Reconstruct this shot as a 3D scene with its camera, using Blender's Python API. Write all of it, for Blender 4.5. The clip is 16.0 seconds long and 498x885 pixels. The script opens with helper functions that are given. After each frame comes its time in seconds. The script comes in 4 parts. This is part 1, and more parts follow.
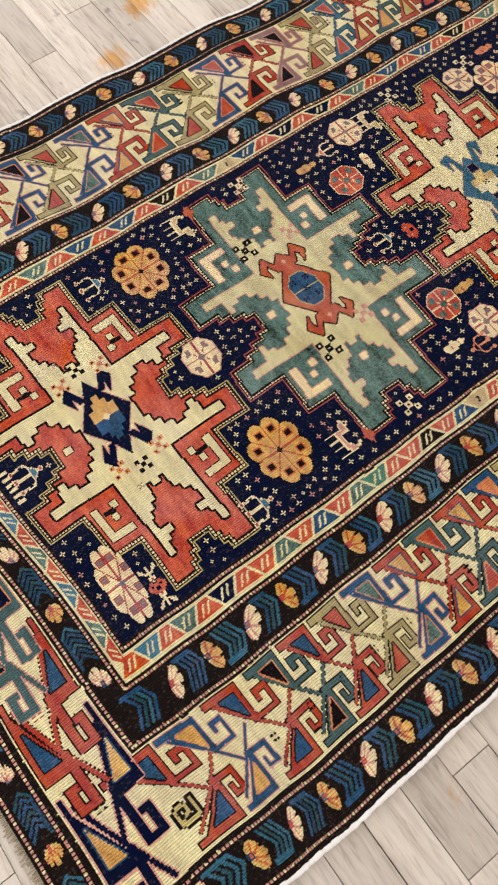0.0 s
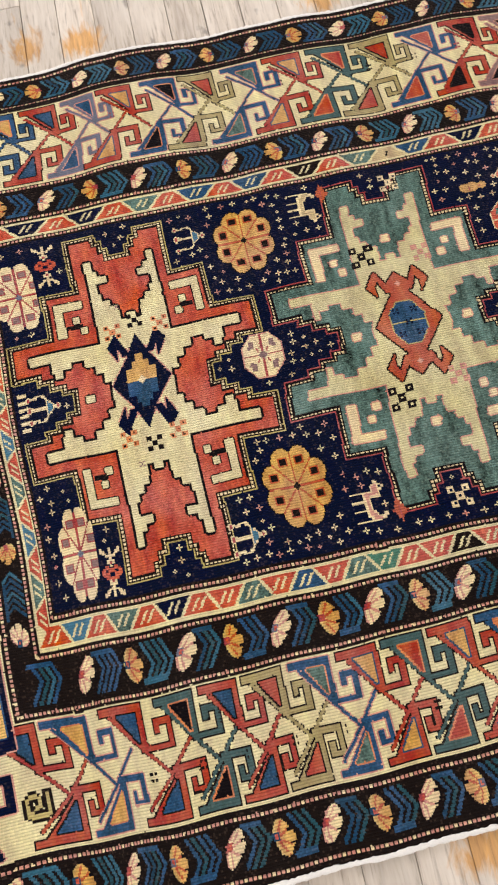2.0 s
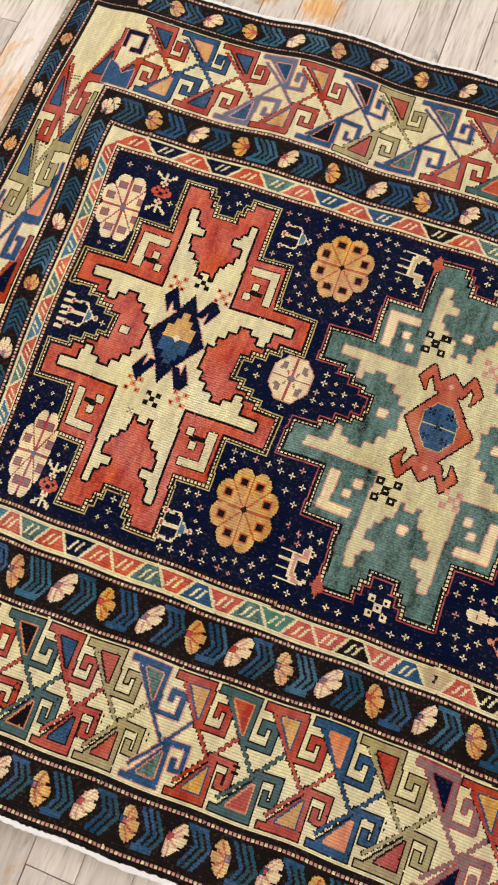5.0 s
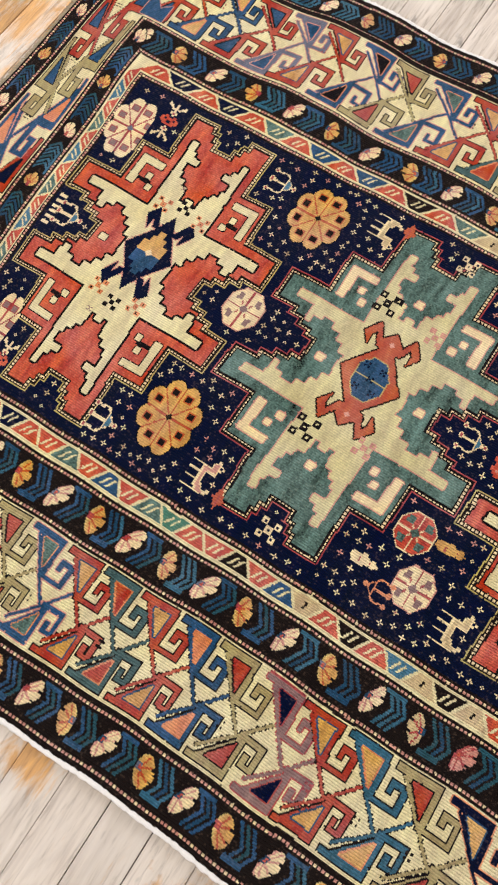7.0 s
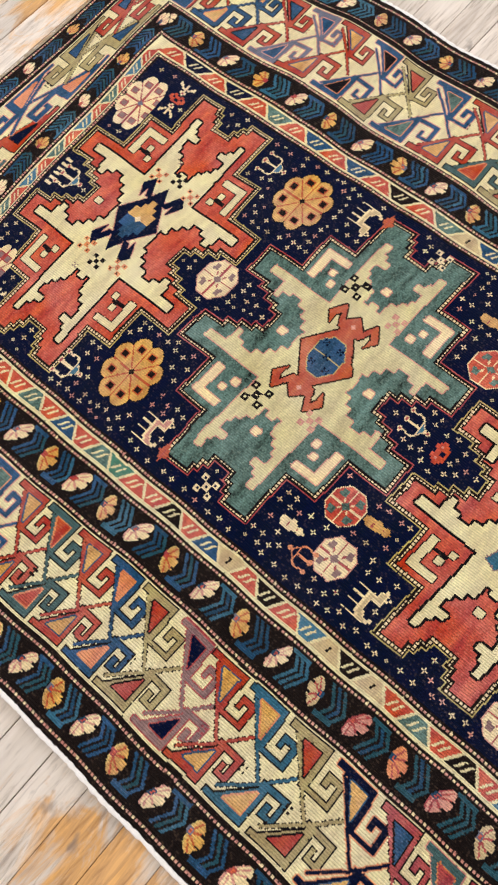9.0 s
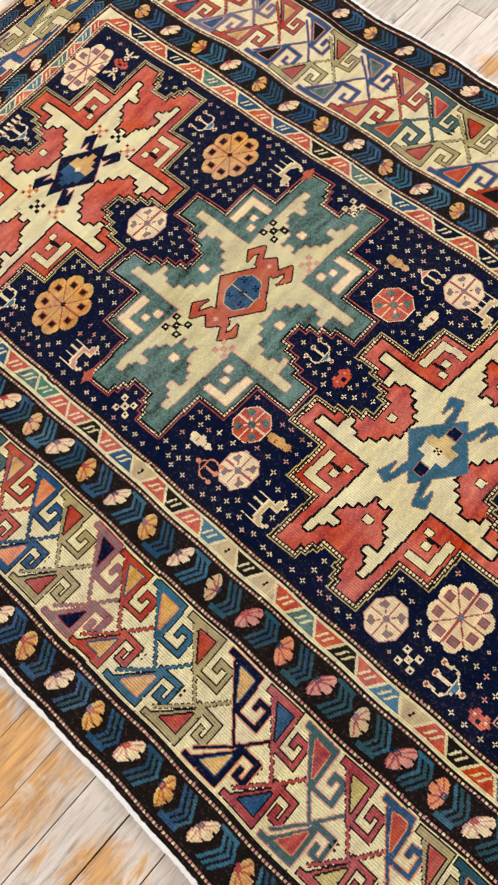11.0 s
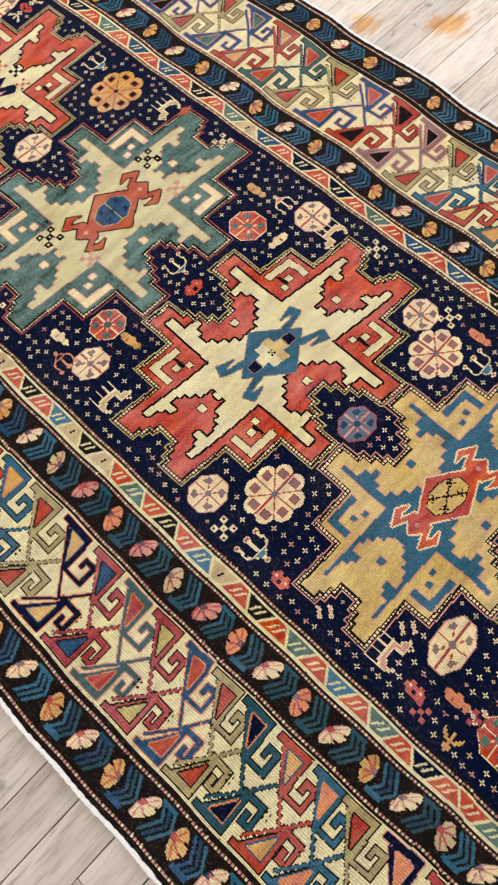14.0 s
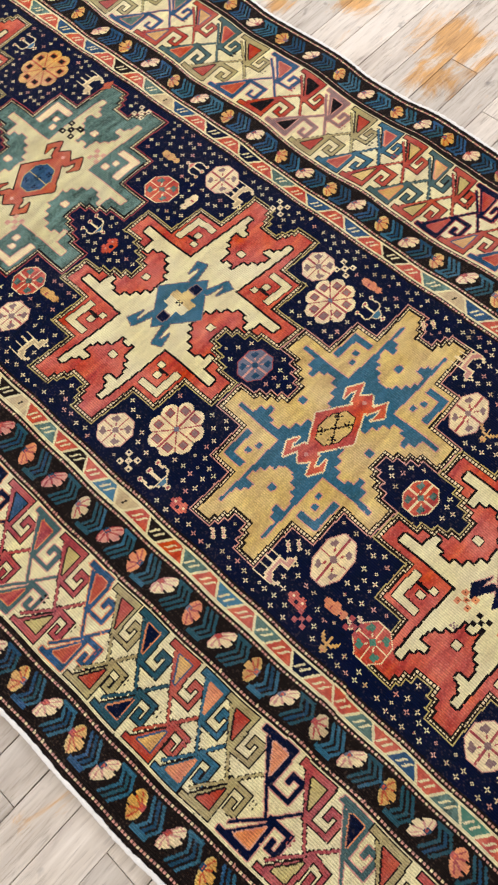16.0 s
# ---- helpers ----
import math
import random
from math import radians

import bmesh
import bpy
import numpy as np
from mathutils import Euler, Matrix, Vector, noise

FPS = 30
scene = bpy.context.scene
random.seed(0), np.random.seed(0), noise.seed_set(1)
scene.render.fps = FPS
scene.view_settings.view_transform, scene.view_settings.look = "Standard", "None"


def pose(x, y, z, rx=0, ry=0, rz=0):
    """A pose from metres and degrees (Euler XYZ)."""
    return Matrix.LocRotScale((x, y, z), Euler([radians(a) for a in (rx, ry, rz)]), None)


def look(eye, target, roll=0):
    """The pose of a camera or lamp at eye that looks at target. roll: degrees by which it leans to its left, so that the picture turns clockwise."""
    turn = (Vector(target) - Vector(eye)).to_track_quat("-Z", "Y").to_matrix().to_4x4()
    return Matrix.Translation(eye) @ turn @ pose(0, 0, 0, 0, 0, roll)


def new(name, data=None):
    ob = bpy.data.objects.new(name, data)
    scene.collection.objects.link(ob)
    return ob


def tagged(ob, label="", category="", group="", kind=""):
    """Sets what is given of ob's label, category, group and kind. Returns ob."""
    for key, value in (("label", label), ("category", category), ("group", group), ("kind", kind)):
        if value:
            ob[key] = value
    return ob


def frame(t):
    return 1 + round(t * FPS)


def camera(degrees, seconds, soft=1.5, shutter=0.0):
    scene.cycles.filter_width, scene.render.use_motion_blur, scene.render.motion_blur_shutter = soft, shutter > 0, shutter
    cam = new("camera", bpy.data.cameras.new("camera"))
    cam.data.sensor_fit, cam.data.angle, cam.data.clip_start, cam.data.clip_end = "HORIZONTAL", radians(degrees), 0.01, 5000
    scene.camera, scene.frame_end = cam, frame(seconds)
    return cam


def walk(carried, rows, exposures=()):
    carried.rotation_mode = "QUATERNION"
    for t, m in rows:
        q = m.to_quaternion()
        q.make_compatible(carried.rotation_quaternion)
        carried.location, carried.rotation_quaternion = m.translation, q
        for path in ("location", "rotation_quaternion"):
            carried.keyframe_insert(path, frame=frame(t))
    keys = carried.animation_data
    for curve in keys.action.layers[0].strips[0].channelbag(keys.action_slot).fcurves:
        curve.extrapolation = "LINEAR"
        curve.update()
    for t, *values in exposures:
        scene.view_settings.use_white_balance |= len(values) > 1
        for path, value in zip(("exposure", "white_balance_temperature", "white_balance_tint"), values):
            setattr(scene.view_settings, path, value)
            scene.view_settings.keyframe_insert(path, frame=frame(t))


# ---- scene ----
import itertools

cam = camera(39.3, 16.0, soft=2.25)
PATH = [
    (0, (-0.08, -0.511, 1.066), (0.352, 0.07, -0.798), 0.0),
    (0.5, (-0.015, -0.512, 1.053), (0.297, 0.102, -0.825), -4.1),
    (1, (0.045, -0.519, 1.013), (0.248, 0.12, -0.871), -7.1),
    (1.5, (0.09, -0.511, 0.998), (0.179, 0.132, -0.893), -10.6),
    (2, (0.14, -0.463, 0.985), (0.15, 0.163, -0.914), -11.5),
    (2.5, (0.157, -0.413, 0.991), (0.137, 0.184, -0.918), -8.2),
    (3, (0.198, -0.41, 0.982), (0.11, 0.167, -0.93), -8.9),
    (3.5, (0.247, -0.427, 0.991), (0.117, 0.138, -0.924), -7.0),
    (3.7, (0.264, -0.438, 0.991), (0.119, 0.126, -0.923), -6.1),
    (5.8, (0.356, -0.367, 1.001), (0.052, 0.122, -0.914), -6.0),
    (6, (0.39, -0.377, 1.002), (0.071, 0.118, -0.909), -5.7),
    (6.5, (0.469, -0.412, 1.009), (0.126, 0.07, -0.902), -5.3),
    (7, (0.525, -0.435, 1.005), (0.148, 0.036, -0.902), -5.8),
    (7.5, (0.578, -0.429, 0.996), (0.155, 0.014, -0.908), -8.4),
    (8, (0.602, -0.396, 0.991), (0.157, 0.037, -0.911), -8.4),
    (8.2, (0.615, -0.373, 0.994), (0.15, 0.046, -0.906), -9.9),
    (10.3, (0.879, -0.471, 1.041), (0.325, -0.048, -0.833), -11.0),
    (10.5, (0.897, -0.469, 1.038), (0.338, -0.042, -0.834), -11.1),
    (11, (0.931, -0.435, 1.032), (0.368, -0.006, -0.838), -11.4),
    (11.5, (0.946, -0.372, 1.036), (0.397, 0.058, -0.838), -10.6),
    (12, (0.997, -0.366, 1.04), (0.446, 0.078, -0.831), -9.5),
    (12.5, (1.094, -0.397, 1.05), (0.535, 0.052, -0.817), -9.1),
    (13, (1.171, -0.43, 1.064), (0.599, 0.023, -0.798), -8.9),
    (13.5, (1.234, -0.451, 1.064), (0.669, 0.016, -0.796), -7.2),
    (14, (1.252, -0.43, 1.048), (0.693, 0.042, -0.813), -6.5),
    (14.5, (1.267, -0.377, 1.05), (0.719, 0.102, -0.813), -5.9),
    (15, (1.289, -0.358, 1.052), (0.742, 0.122, -0.81), -6.2),
    (15.5, (1.372, -0.378, 1.061), (0.817, 0.103, -0.799), -6.8),
    (16, (1.467, -0.415, 1.083), (0.897, 0.065, -0.774), -7.4),
]
walk(cam, [(t, look(eye, target, roll)) for t, eye, target, roll in PATH],
     exposures=[(0, -0.04, 6500, 13), (3.5, -0.03, 6500, 13), (7, 0.06, 6400, 13), (11, 0.13, 6300, 13), (16, 0.18, 6250, 12)])

# ---- light: three added area lamps for daylight, their windows unseen ----
world = bpy.data.worlds.new("sky")
scene.world = world
world.use_nodes = True
wn, wl = world.node_tree.nodes, world.node_tree.links
sky = wn.new("ShaderNodeTexSky")
sky.sky_type, sky.sun_disc = "NISHITA", False
sky.sun_elevation, sky.sun_rotation = radians(40), radians(200)
wl.new(sky.outputs["Color"], wn["Background"].inputs["Color"])
wn["Background"].inputs["Strength"].default_value = 0.1


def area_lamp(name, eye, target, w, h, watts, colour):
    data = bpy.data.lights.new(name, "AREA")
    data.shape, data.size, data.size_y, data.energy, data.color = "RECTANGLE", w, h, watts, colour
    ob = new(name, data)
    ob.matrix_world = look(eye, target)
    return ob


GROUND = -0.009                        # the floor, a pile's depth under the rug's face
ROOM = (-2.2, 4.2, -3.0, 2.6, 2.8)     # x0, x1, y0, y1, height
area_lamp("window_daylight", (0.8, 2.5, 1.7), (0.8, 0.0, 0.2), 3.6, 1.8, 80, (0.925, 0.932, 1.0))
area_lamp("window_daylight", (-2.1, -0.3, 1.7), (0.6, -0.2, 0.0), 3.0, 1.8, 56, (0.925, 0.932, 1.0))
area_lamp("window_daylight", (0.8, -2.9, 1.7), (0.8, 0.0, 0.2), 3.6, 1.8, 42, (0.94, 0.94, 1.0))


# ---- materials ----
def lin(code):
    """Linear colour of a six-digit code."""
    v = [int(code[i:i + 2], 16) / 255 for i in (0, 2, 4)]
    return tuple(c / 12.92 if c < 0.04045 else ((c + 0.055) / 1.055) ** 2.4 for c in v) + (1.0,)


def material(name):
    m = bpy.data.materials.new(name)
    m.use_nodes = True
    return m, m.node_tree.nodes, m.node_tree.links, m.node_tree.nodes["Principled BSDF"]


def math_node(n, l, op, a, b=None):
    k = n.new("ShaderNodeMath")
    k.operation = op
    for i, v in enumerate((a, b)):
        if v is None:
            continue
        if isinstance(v, (int, float)):
            k.inputs[i].default_value = v
        else:
            l.new(v, k.inputs[i])
    return k.outputs[0]


def mix_node(n, l, kind, fac, a, b):
    k = n.new("ShaderNodeMix")
    k.data_type, k.blend_type = "RGBA", kind
    for sock, v in ((k.inputs[0], fac), (k.inputs[6], a), (k.inputs[7], b)):
        if isinstance(v, (int, float)):
            sock.default_value = v
        elif isinstance(v, tuple):
            sock.default_value = v
        else:
            l.new(v, sock)
    return k.outputs[2]


CELL = 0.002        # a square of the weaving chart
KNOT = 0.0025


def wool(name, code, vary=0.16):
    """Hand-knotted wool: bands of uneven dye across the rug, knots of slightly different tone, ribs of knots in relief."""
    m, n, l, b = material(name)
    uv = n.new("ShaderNodeUVMap")
    mp = n.new("ShaderNodeVectorMath")
    mp.operation = "MULTIPLY"
    mp.inputs[1].default_value = (62.0, 14.0, 1.0)
    l.new(uv.outputs[0], mp.inputs[0])
    band = n.new("ShaderNodeTexNoise")
    band.inputs["Scale"].default_value = 1.0
    band.inputs["Detail"].default_value = 3.0
    l.new(mp.outputs[0], band.inputs["Vector"])
    # one value per knot
    sn = n.new("ShaderNodeVectorMath")
    sn.operation = "DIVIDE"
    sn.inputs[1].default_value = (KNOT, KNOT, 1.0)
    l.new(uv.outputs[0], sn.inputs[0])
    fl = n.new("ShaderNodeVectorMath")
    fl.operation = "FLOOR"
    l.new(sn.outputs[0], fl.inputs[0])
    wh = n.new("ShaderNodeTexWhiteNoise")
    wh.noise_dimensions = "2D"
    l.new(fl.outputs[0], wh.inputs["Vector"])
    fine = n.new("ShaderNodeTexNoise")
    fine.inputs["Scale"].default_value = 900.0
    fine.inputs["Detail"].default_value = 2.0
    l.new(uv.outputs[0], fine.inputs["Vector"])
    blot = n.new("ShaderNodeTexNoise")
    blot.inputs["Scale"].default_value, blot.inputs["Detail"].default_value = 11.0, 3.0
    l.new(uv.outputs[0], blot.inputs["Vector"])
    s = math_node(n, l, "ADD", math_node(n, l, "MULTIPLY", math_node(n, l, "ADD", math_node(n, l, "MULTIPLY", math_node(n, l, "SUBTRACT", band.outputs["Fac"], 0.5), 2.2), 0.5), 0.55), math_node(n, l, "MULTIPLY", wh.outputs["Value"], 0.36))
    s = math_node(n, l, "ADD", s, math_node(n, l, "MULTIPLY", fine.outputs["Fac"], 0.28))
    s = math_node(n, l, "ADD", s, math_node(n, l, "MULTIPLY", blot.outputs["Fac"], 0.40))
    s = math_node(n, l, "ADD", math_node(n, l, "MULTIPLY", math_node(n, l, "SUBTRACT", s, 0.77), vary * 5.0), 1.0)
    hsv = n.new("ShaderNodeHueSaturation")
    hsv.inputs["Color"].default_value = lin(code)
    l.new(s, hsv.inputs["Value"])
    l.new(math_node(n, l, "ADD", math_node(n, l, "MULTIPLY", math_node(n, l, "SUBTRACT", band.outputs["Fac"], 0.5), 0.05), 0.5), hsv.inputs["Hue"])
    l.new(math_node(n, l, "SUBTRACT", 1.25, math_node(n, l, "MULTIPLY", blot.outputs["Fac"], 0.5)), hsv.inputs["Saturation"])
    # relief: ribs along the rug, a knot and a half apart, and the knots in them
    sep = n.new("ShaderNodeSeparateXYZ")
    l.new(sn.outputs[0], sep.inputs[0])
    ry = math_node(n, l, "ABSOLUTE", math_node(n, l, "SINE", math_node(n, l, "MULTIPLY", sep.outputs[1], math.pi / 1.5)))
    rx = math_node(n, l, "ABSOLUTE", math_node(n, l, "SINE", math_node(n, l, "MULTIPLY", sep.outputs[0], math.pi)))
    # shade in the grooves between ribs and knots, put into the colour in uneven patches
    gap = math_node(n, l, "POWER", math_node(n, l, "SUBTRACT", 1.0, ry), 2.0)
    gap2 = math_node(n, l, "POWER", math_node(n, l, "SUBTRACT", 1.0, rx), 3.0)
    groove_shade = math_node(n, l, "MULTIPLY", math_node(n, l, "ADD", math_node(n, l, "MULTIPLY", gap, 0.66), math_node(n, l, "MULTIPLY", gap2, 0.13)), math_node(n, l, "ADD", blot.outputs["Fac"], 0.35))
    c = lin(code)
    # the dye darkened and slightly warmed for that groove shade
    groove_dark = tuple(0.40 * v + 0.01 * w for v, w in zip(c[:3], (1.0, 0.6, 0.4))) + (1.0,)
    shade = mix_node(n, l, "MIX", groove_shade, hsv.outputs[0], groove_dark)
    # single knots worn down to the pale warp, more of them where the rug is thin
    bare = math_node(n, l, "GREATER_THAN", math_node(n, l, "ADD", wh.outputs["Value"], math_node(n, l, "MULTIPLY", blot.outputs["Fac"], 0.30)), 1.055)
    bare = math_node(n, l, "MULTIPLY", bare, 0.07 if max(c[:3]) < 0.2 else 0.18)
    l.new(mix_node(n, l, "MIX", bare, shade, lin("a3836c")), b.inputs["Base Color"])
    h = math_node(n, l, "ADD", math_node(n, l, "POWER", ry, 0.6), math_node(n, l, "MULTIPLY", math_node(n, l, "POWER", rx, 0.6), 0.28))
    h = math_node(n, l, "ADD", h, math_node(n, l, "MULTIPLY", fine.outputs["Fac"], 0.8))
    bump = n.new("ShaderNodeBump")
    bump.inputs["Strength"].default_value = 0.9
    bump.inputs["Distance"].default_value = 0.0016
    l.new(h, bump.inputs["Height"])
    l.new(bump.outputs[0], b.inputs["Normal"])
    b.inputs["Roughness"].default_value = 0.92
    b.inputs["Specular IOR Level"].default_value = 0.03
    b.inputs["Sheen Weight"].default_value = 0.015
    b.inputs["Sheen Roughness"].default_value = 0.5
    return m


DYES = dict(
    navy="050f29", brown="1a1310", black="120e10", cream="e2d39f", straw="d4c793", white="ead2a0", red="c25740", teal="587064", blue="2f506c",
    gold="d0a05c", rose="a84e4c", pink="d09480", olive="bda968", sky="4b7789", purple="6d6e79", taupe="8c6e68", salmon="d98a5f", tan="c9b083",
    orange="ba5b3e", green="4f7f68", ochre="d2b26c", cherry="c25845", petrol="386373", brick="b04c3b", slate="48605c", moss="a99868", indigo="24465c", sea="2b5058")
STREAKY = dict(red=0.26, cherry=0.26, teal=0.46, cream=0.12, white=0.12, ochre=0.2, petrol=0.24, blue=0.3, rose=0.24, gold=0.2)
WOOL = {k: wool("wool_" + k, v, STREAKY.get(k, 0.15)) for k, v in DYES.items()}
INDEX = {k: i for i, k in enumerate(DYES)}
WOOL_LIST = [WOOL[k] for k in DYES]


def plain(name, code, rough=0.8, scale=30.0, vary=0.12, bump_mm=0.3):
    m, n, l, b = material(name)
    tc = n.new("ShaderNodeTexCoord")
    no = n.new("ShaderNodeTexNoise")
    no.inputs["Scale"].default_value, no.inputs["Detail"].default_value = scale, 6.0
    l.new(tc.outputs["Object"], no.inputs["Vector"])
    c = lin(code)
    dark = tuple(v * (1 - vary) for v in c[:3]) + (1.0,)
    l.new(mix_node(n, l, "MIX", no.outputs["Fac"], dark, c), b.inputs["Base Color"])
    bp = n.new("ShaderNodeBump")
    bp.inputs["Distance"].default_value, bp.inputs["Strength"].default_value = bump_mm / 1000, 0.5
    l.new(no.outputs["Fac"], bp.inputs["Height"])
    l.new(bp.outputs[0], b.inputs["Normal"])
    b.inputs["Roughness"].default_value = rough
    return m


# where scraps of the old varnish are left on the boards: place and reach
VARNISH = ((0.67, -0.80, 0.20), (0.61, -0.75, 0.12), (0.88, -0.77, 0.09), (0.455, 0.69, 0.07), (0.59, 0.80, 0.08), (0.85, 0.73, 0.09), (0.84, 0.84, 0.14), (-0.50, 0.31, 0.20), (0.32, -0.72, 0.06), (-0.26, 0.73, 0.05), (-0.10, 0.72, 0.07), (0.0, 0.71, 0.06))


def plank_wood():
    """Old sanded boards: pale grey-washed grain with scraps of orange varnish left in places."""
    m, n, l, b = material("worn_floor_board")
    tc, oi = n.new("ShaderNodeTexCoord"), n.new("ShaderNodeObjectInfo")
    geo = n.new("ShaderNodeNewGeometry")
    off = n.new("ShaderNodeVectorMath")
    off.operation = "SCALE"
    comb = n.new("ShaderNodeCombineXYZ")
    l.new(oi.outputs["Random"], comb.inputs[0])
    l.new(oi.outputs["Random"], comb.inputs[1])
    off.inputs[3].default_value = 37.0
    l.new(comb.outputs[0], off.inputs[0])
    add = n.new("ShaderNodeVectorMath")
    l.new(geo.outputs["Position"], add.inputs[0])
    l.new(off.outputs[0], add.inputs[1])

    def noise_at(source, sc, size, detail, rough=0.55, warp=0.0):
        k = n.new("ShaderNodeVectorMath")
        k.operation = "MULTIPLY"
        k.inputs[1].default_value = sc
        l.new(source, k.inputs[0])
        t = n.new("ShaderNodeTexNoise")
        t.inputs["Scale"].default_value, t.inputs["Detail"].default_value = size, detail
        t.inputs["Roughness"].default_value, t.inputs["Distortion"].default_value = rough, warp
        l.new(k.outputs[0], t.inputs["Vector"])
        return t.outputs["Fac"]

    def ramp(fac, *stops):
        r = n.new("ShaderNodeValToRGB")
        el = r.color_ramp.elements
        while len(el) < len(stops):
            el.new(0.5)
        for e, (p, c) in zip(el, stops):
            e.position, e.color = p, c
        l.new(fac, r.inputs[0])
        return r.outputs[0]

    grain = noise_at(add.outputs[0], (1.0, 0.09, 1.0), 190.0, 6.0, 0.6, 0.6)
    figure = noise_at(add.outputs[0], (1.0, 0.10, 1.0), 42.0, 5.0, 0.6, 0.8)
    cloud = noise_at(add.outputs[0], (1.0, 0.5, 1.0), 9.0, 4.0)
    base = ramp(figure, (0.28, lin("b3a697")), (0.5, lin("cfc4b3")), (0.72, lin("e0d6c6")))
    base = mix_node(n, l, "MULTIPLY", 0.6, base, ramp(grain, (0.3, lin("7d6e60")), (0.47, lin("ece5dc")), (0.75, lin("ffffff"))))
    base = mix_node(n, l, "MIX", ramp(cloud, (0.42, (0, 0, 0, 1)), (0.7, (0.5, 0.5, 0.5, 1))), base, lin("d6cbba"))
    # scraps of old varnish, in larger areas of the floor
    where = None
    for cx, cy, r in VARNISH:
        d = n.new("ShaderNodeVectorMath")
        d.operation = "DISTANCE"
        d.inputs[1].default_value = (cx, cy, GROUND)
        l.new(geo.outputs["Position"], d.inputs[0])
        near = math_node(n, l, "MAXIMUM", math_node(n, l, "SUBTRACT", 1.0, math_node(n, l, "DIVIDE", d.outputs["Value"], r)), 0.0)
        where = near if where is None else math_node(n, l, "MAXIMUM", where, near)
    scrap = noise_at(add.outputs[0], (1.0, 0.30, 1.0), 20.0, 8.0, 0.70, 0.8)
    sc = math_node(n, l, "ADD", scrap, math_node(n, l, "SUBTRACT", math_node(n, l, "MULTIPLY", where, 0.36), 0.06))
    mask = ramp(sc, (0.56, (0, 0, 0, 1)), (0.70, (0.80, 0.80, 0.80, 1)))
    base = mix_node(n, l, "MIX", mask, base, ramp(grain, (0.3, lin("a06f35")), (0.7, lin("dea044"))))
    # dents, knots and dark spots
    spot = noise_at(add.outputs[0], (1.0, 0.55, 1.0), 26.0, 3.0)
    base = mix_node(n, l, "MIX", ramp(spot, (0.66, (0, 0, 0, 1)), (0.74, (0.6, 0.6, 0.6, 1))), base, lin("6f6760"))
    tone = math_node(n, l, "ADD", math_node(n, l, "MULTIPLY", oi.outputs["Random"], 0.30), 0.78)
    hsv = n.new("ShaderNodeHueSaturation")
    l.new(base, hsv.inputs["Color"])
    l.new(tone, hsv.inputs["Value"])
    l.new(hsv.outputs[0], b.inputs["Base Color"])
    bp = n.new("ShaderNodeBump")
    bp.inputs["Distance"].default_value, bp.inputs["Strength"].default_value = 0.0006, 0.6
    l.new(grain, bp.inputs["Height"])
    l.new(bp.outputs[0], b.inputs["Normal"])
    b.inputs["Roughness"].default_value = 0.75
    b.inputs["Specular IOR Level"].default_value = 0.15
    return m


WALL = plain("wall_paint", "d9d5cc", 0.85, 3.0, 0.05)
CEIL = plain("ceiling_paint", "e6e3dc", 0.9, 3.0, 0.04)
SUBFLOOR = plain("dark_gap_dust", "5a4e42", 0.95, 60.0, 0.4)
PLANK = plank_wood()
COTTON = plain("white_cotton_cord", "efe9dd", 0.9, 400.0, 0.25, 0.8)
BACKING = plain("brown_wool_backing", "2a201c", 0.95, 500.0, 0.3, 0.6)
FRINGE = plain("wool_fringe", "b9a888", 0.95, 500.0, 0.4, 0.5)


# ---- building helpers ----
def part(name, bm, mat, parent=None, label=""):
    me = bpy.data.meshes.new(name)
    bm.to_mesh(me)
    bm.free()
    me.materials.append(mat)
    ob = new(name, me)
    if parent is not None:
        ob.parent = parent
    return tagged(ob, label)


def box_bm(x0, x1, y0, y1, z0, z1, bevel=0.0):
    bm = bmesh.new()
    m = Matrix.Translation(((x0 + x1) / 2, (y0 + y1) / 2, (z0 + z1) / 2)) @ Matrix.Diagonal((x1 - x0, y1 - y0, z1 - z0, 1))
    bmesh.ops.create_cube(bm, size=1.0, matrix=m)
    if bevel:
        bmesh.ops.bevel(bm, geom=bm.edges[:], offset=bevel, segments=1, affect="EDGES")
    return bm


def join_bm(*bms):
    out = bmesh.new()
    for b in bms:
        me = bpy.data.meshes.new("tmp")
        b.to_mesh(me)
        b.free()
        out.from_mesh(me)
        bpy.data.meshes.remove(me)
    return out


# ---- the room round the rug, out of view; openings added for the lamps ----
X0, X1, Y0, Y1, HZ = ROOM



def wall_with_opening(name, axis, at, lo, hi, w0, w1, z0=0.8, z1=2.5, t=0.2):
    """A wall along x or y with one opening through it."""
    def bx(a0, a1, c0, c1):
        s0, s1 = (at, at + t) if t > 0 else (at + t, at)
        return box_bm(a0, a1, s0, s1, c0, c1) if axis == "x" else box_bm(s0, s1, a0, a1, c0, c1)
    bm = join_bm(bx(lo, w0, GROUND - 0.02, HZ), bx(w1, hi, GROUND - 0.02, HZ), bx(w0, w1, GROUND - 0.02, z0), bx(w0, w1, z1, HZ))
    return tagged(part(name, bm, WALL), "off-white painted plaster wall round the room", "wall", kind="structure")


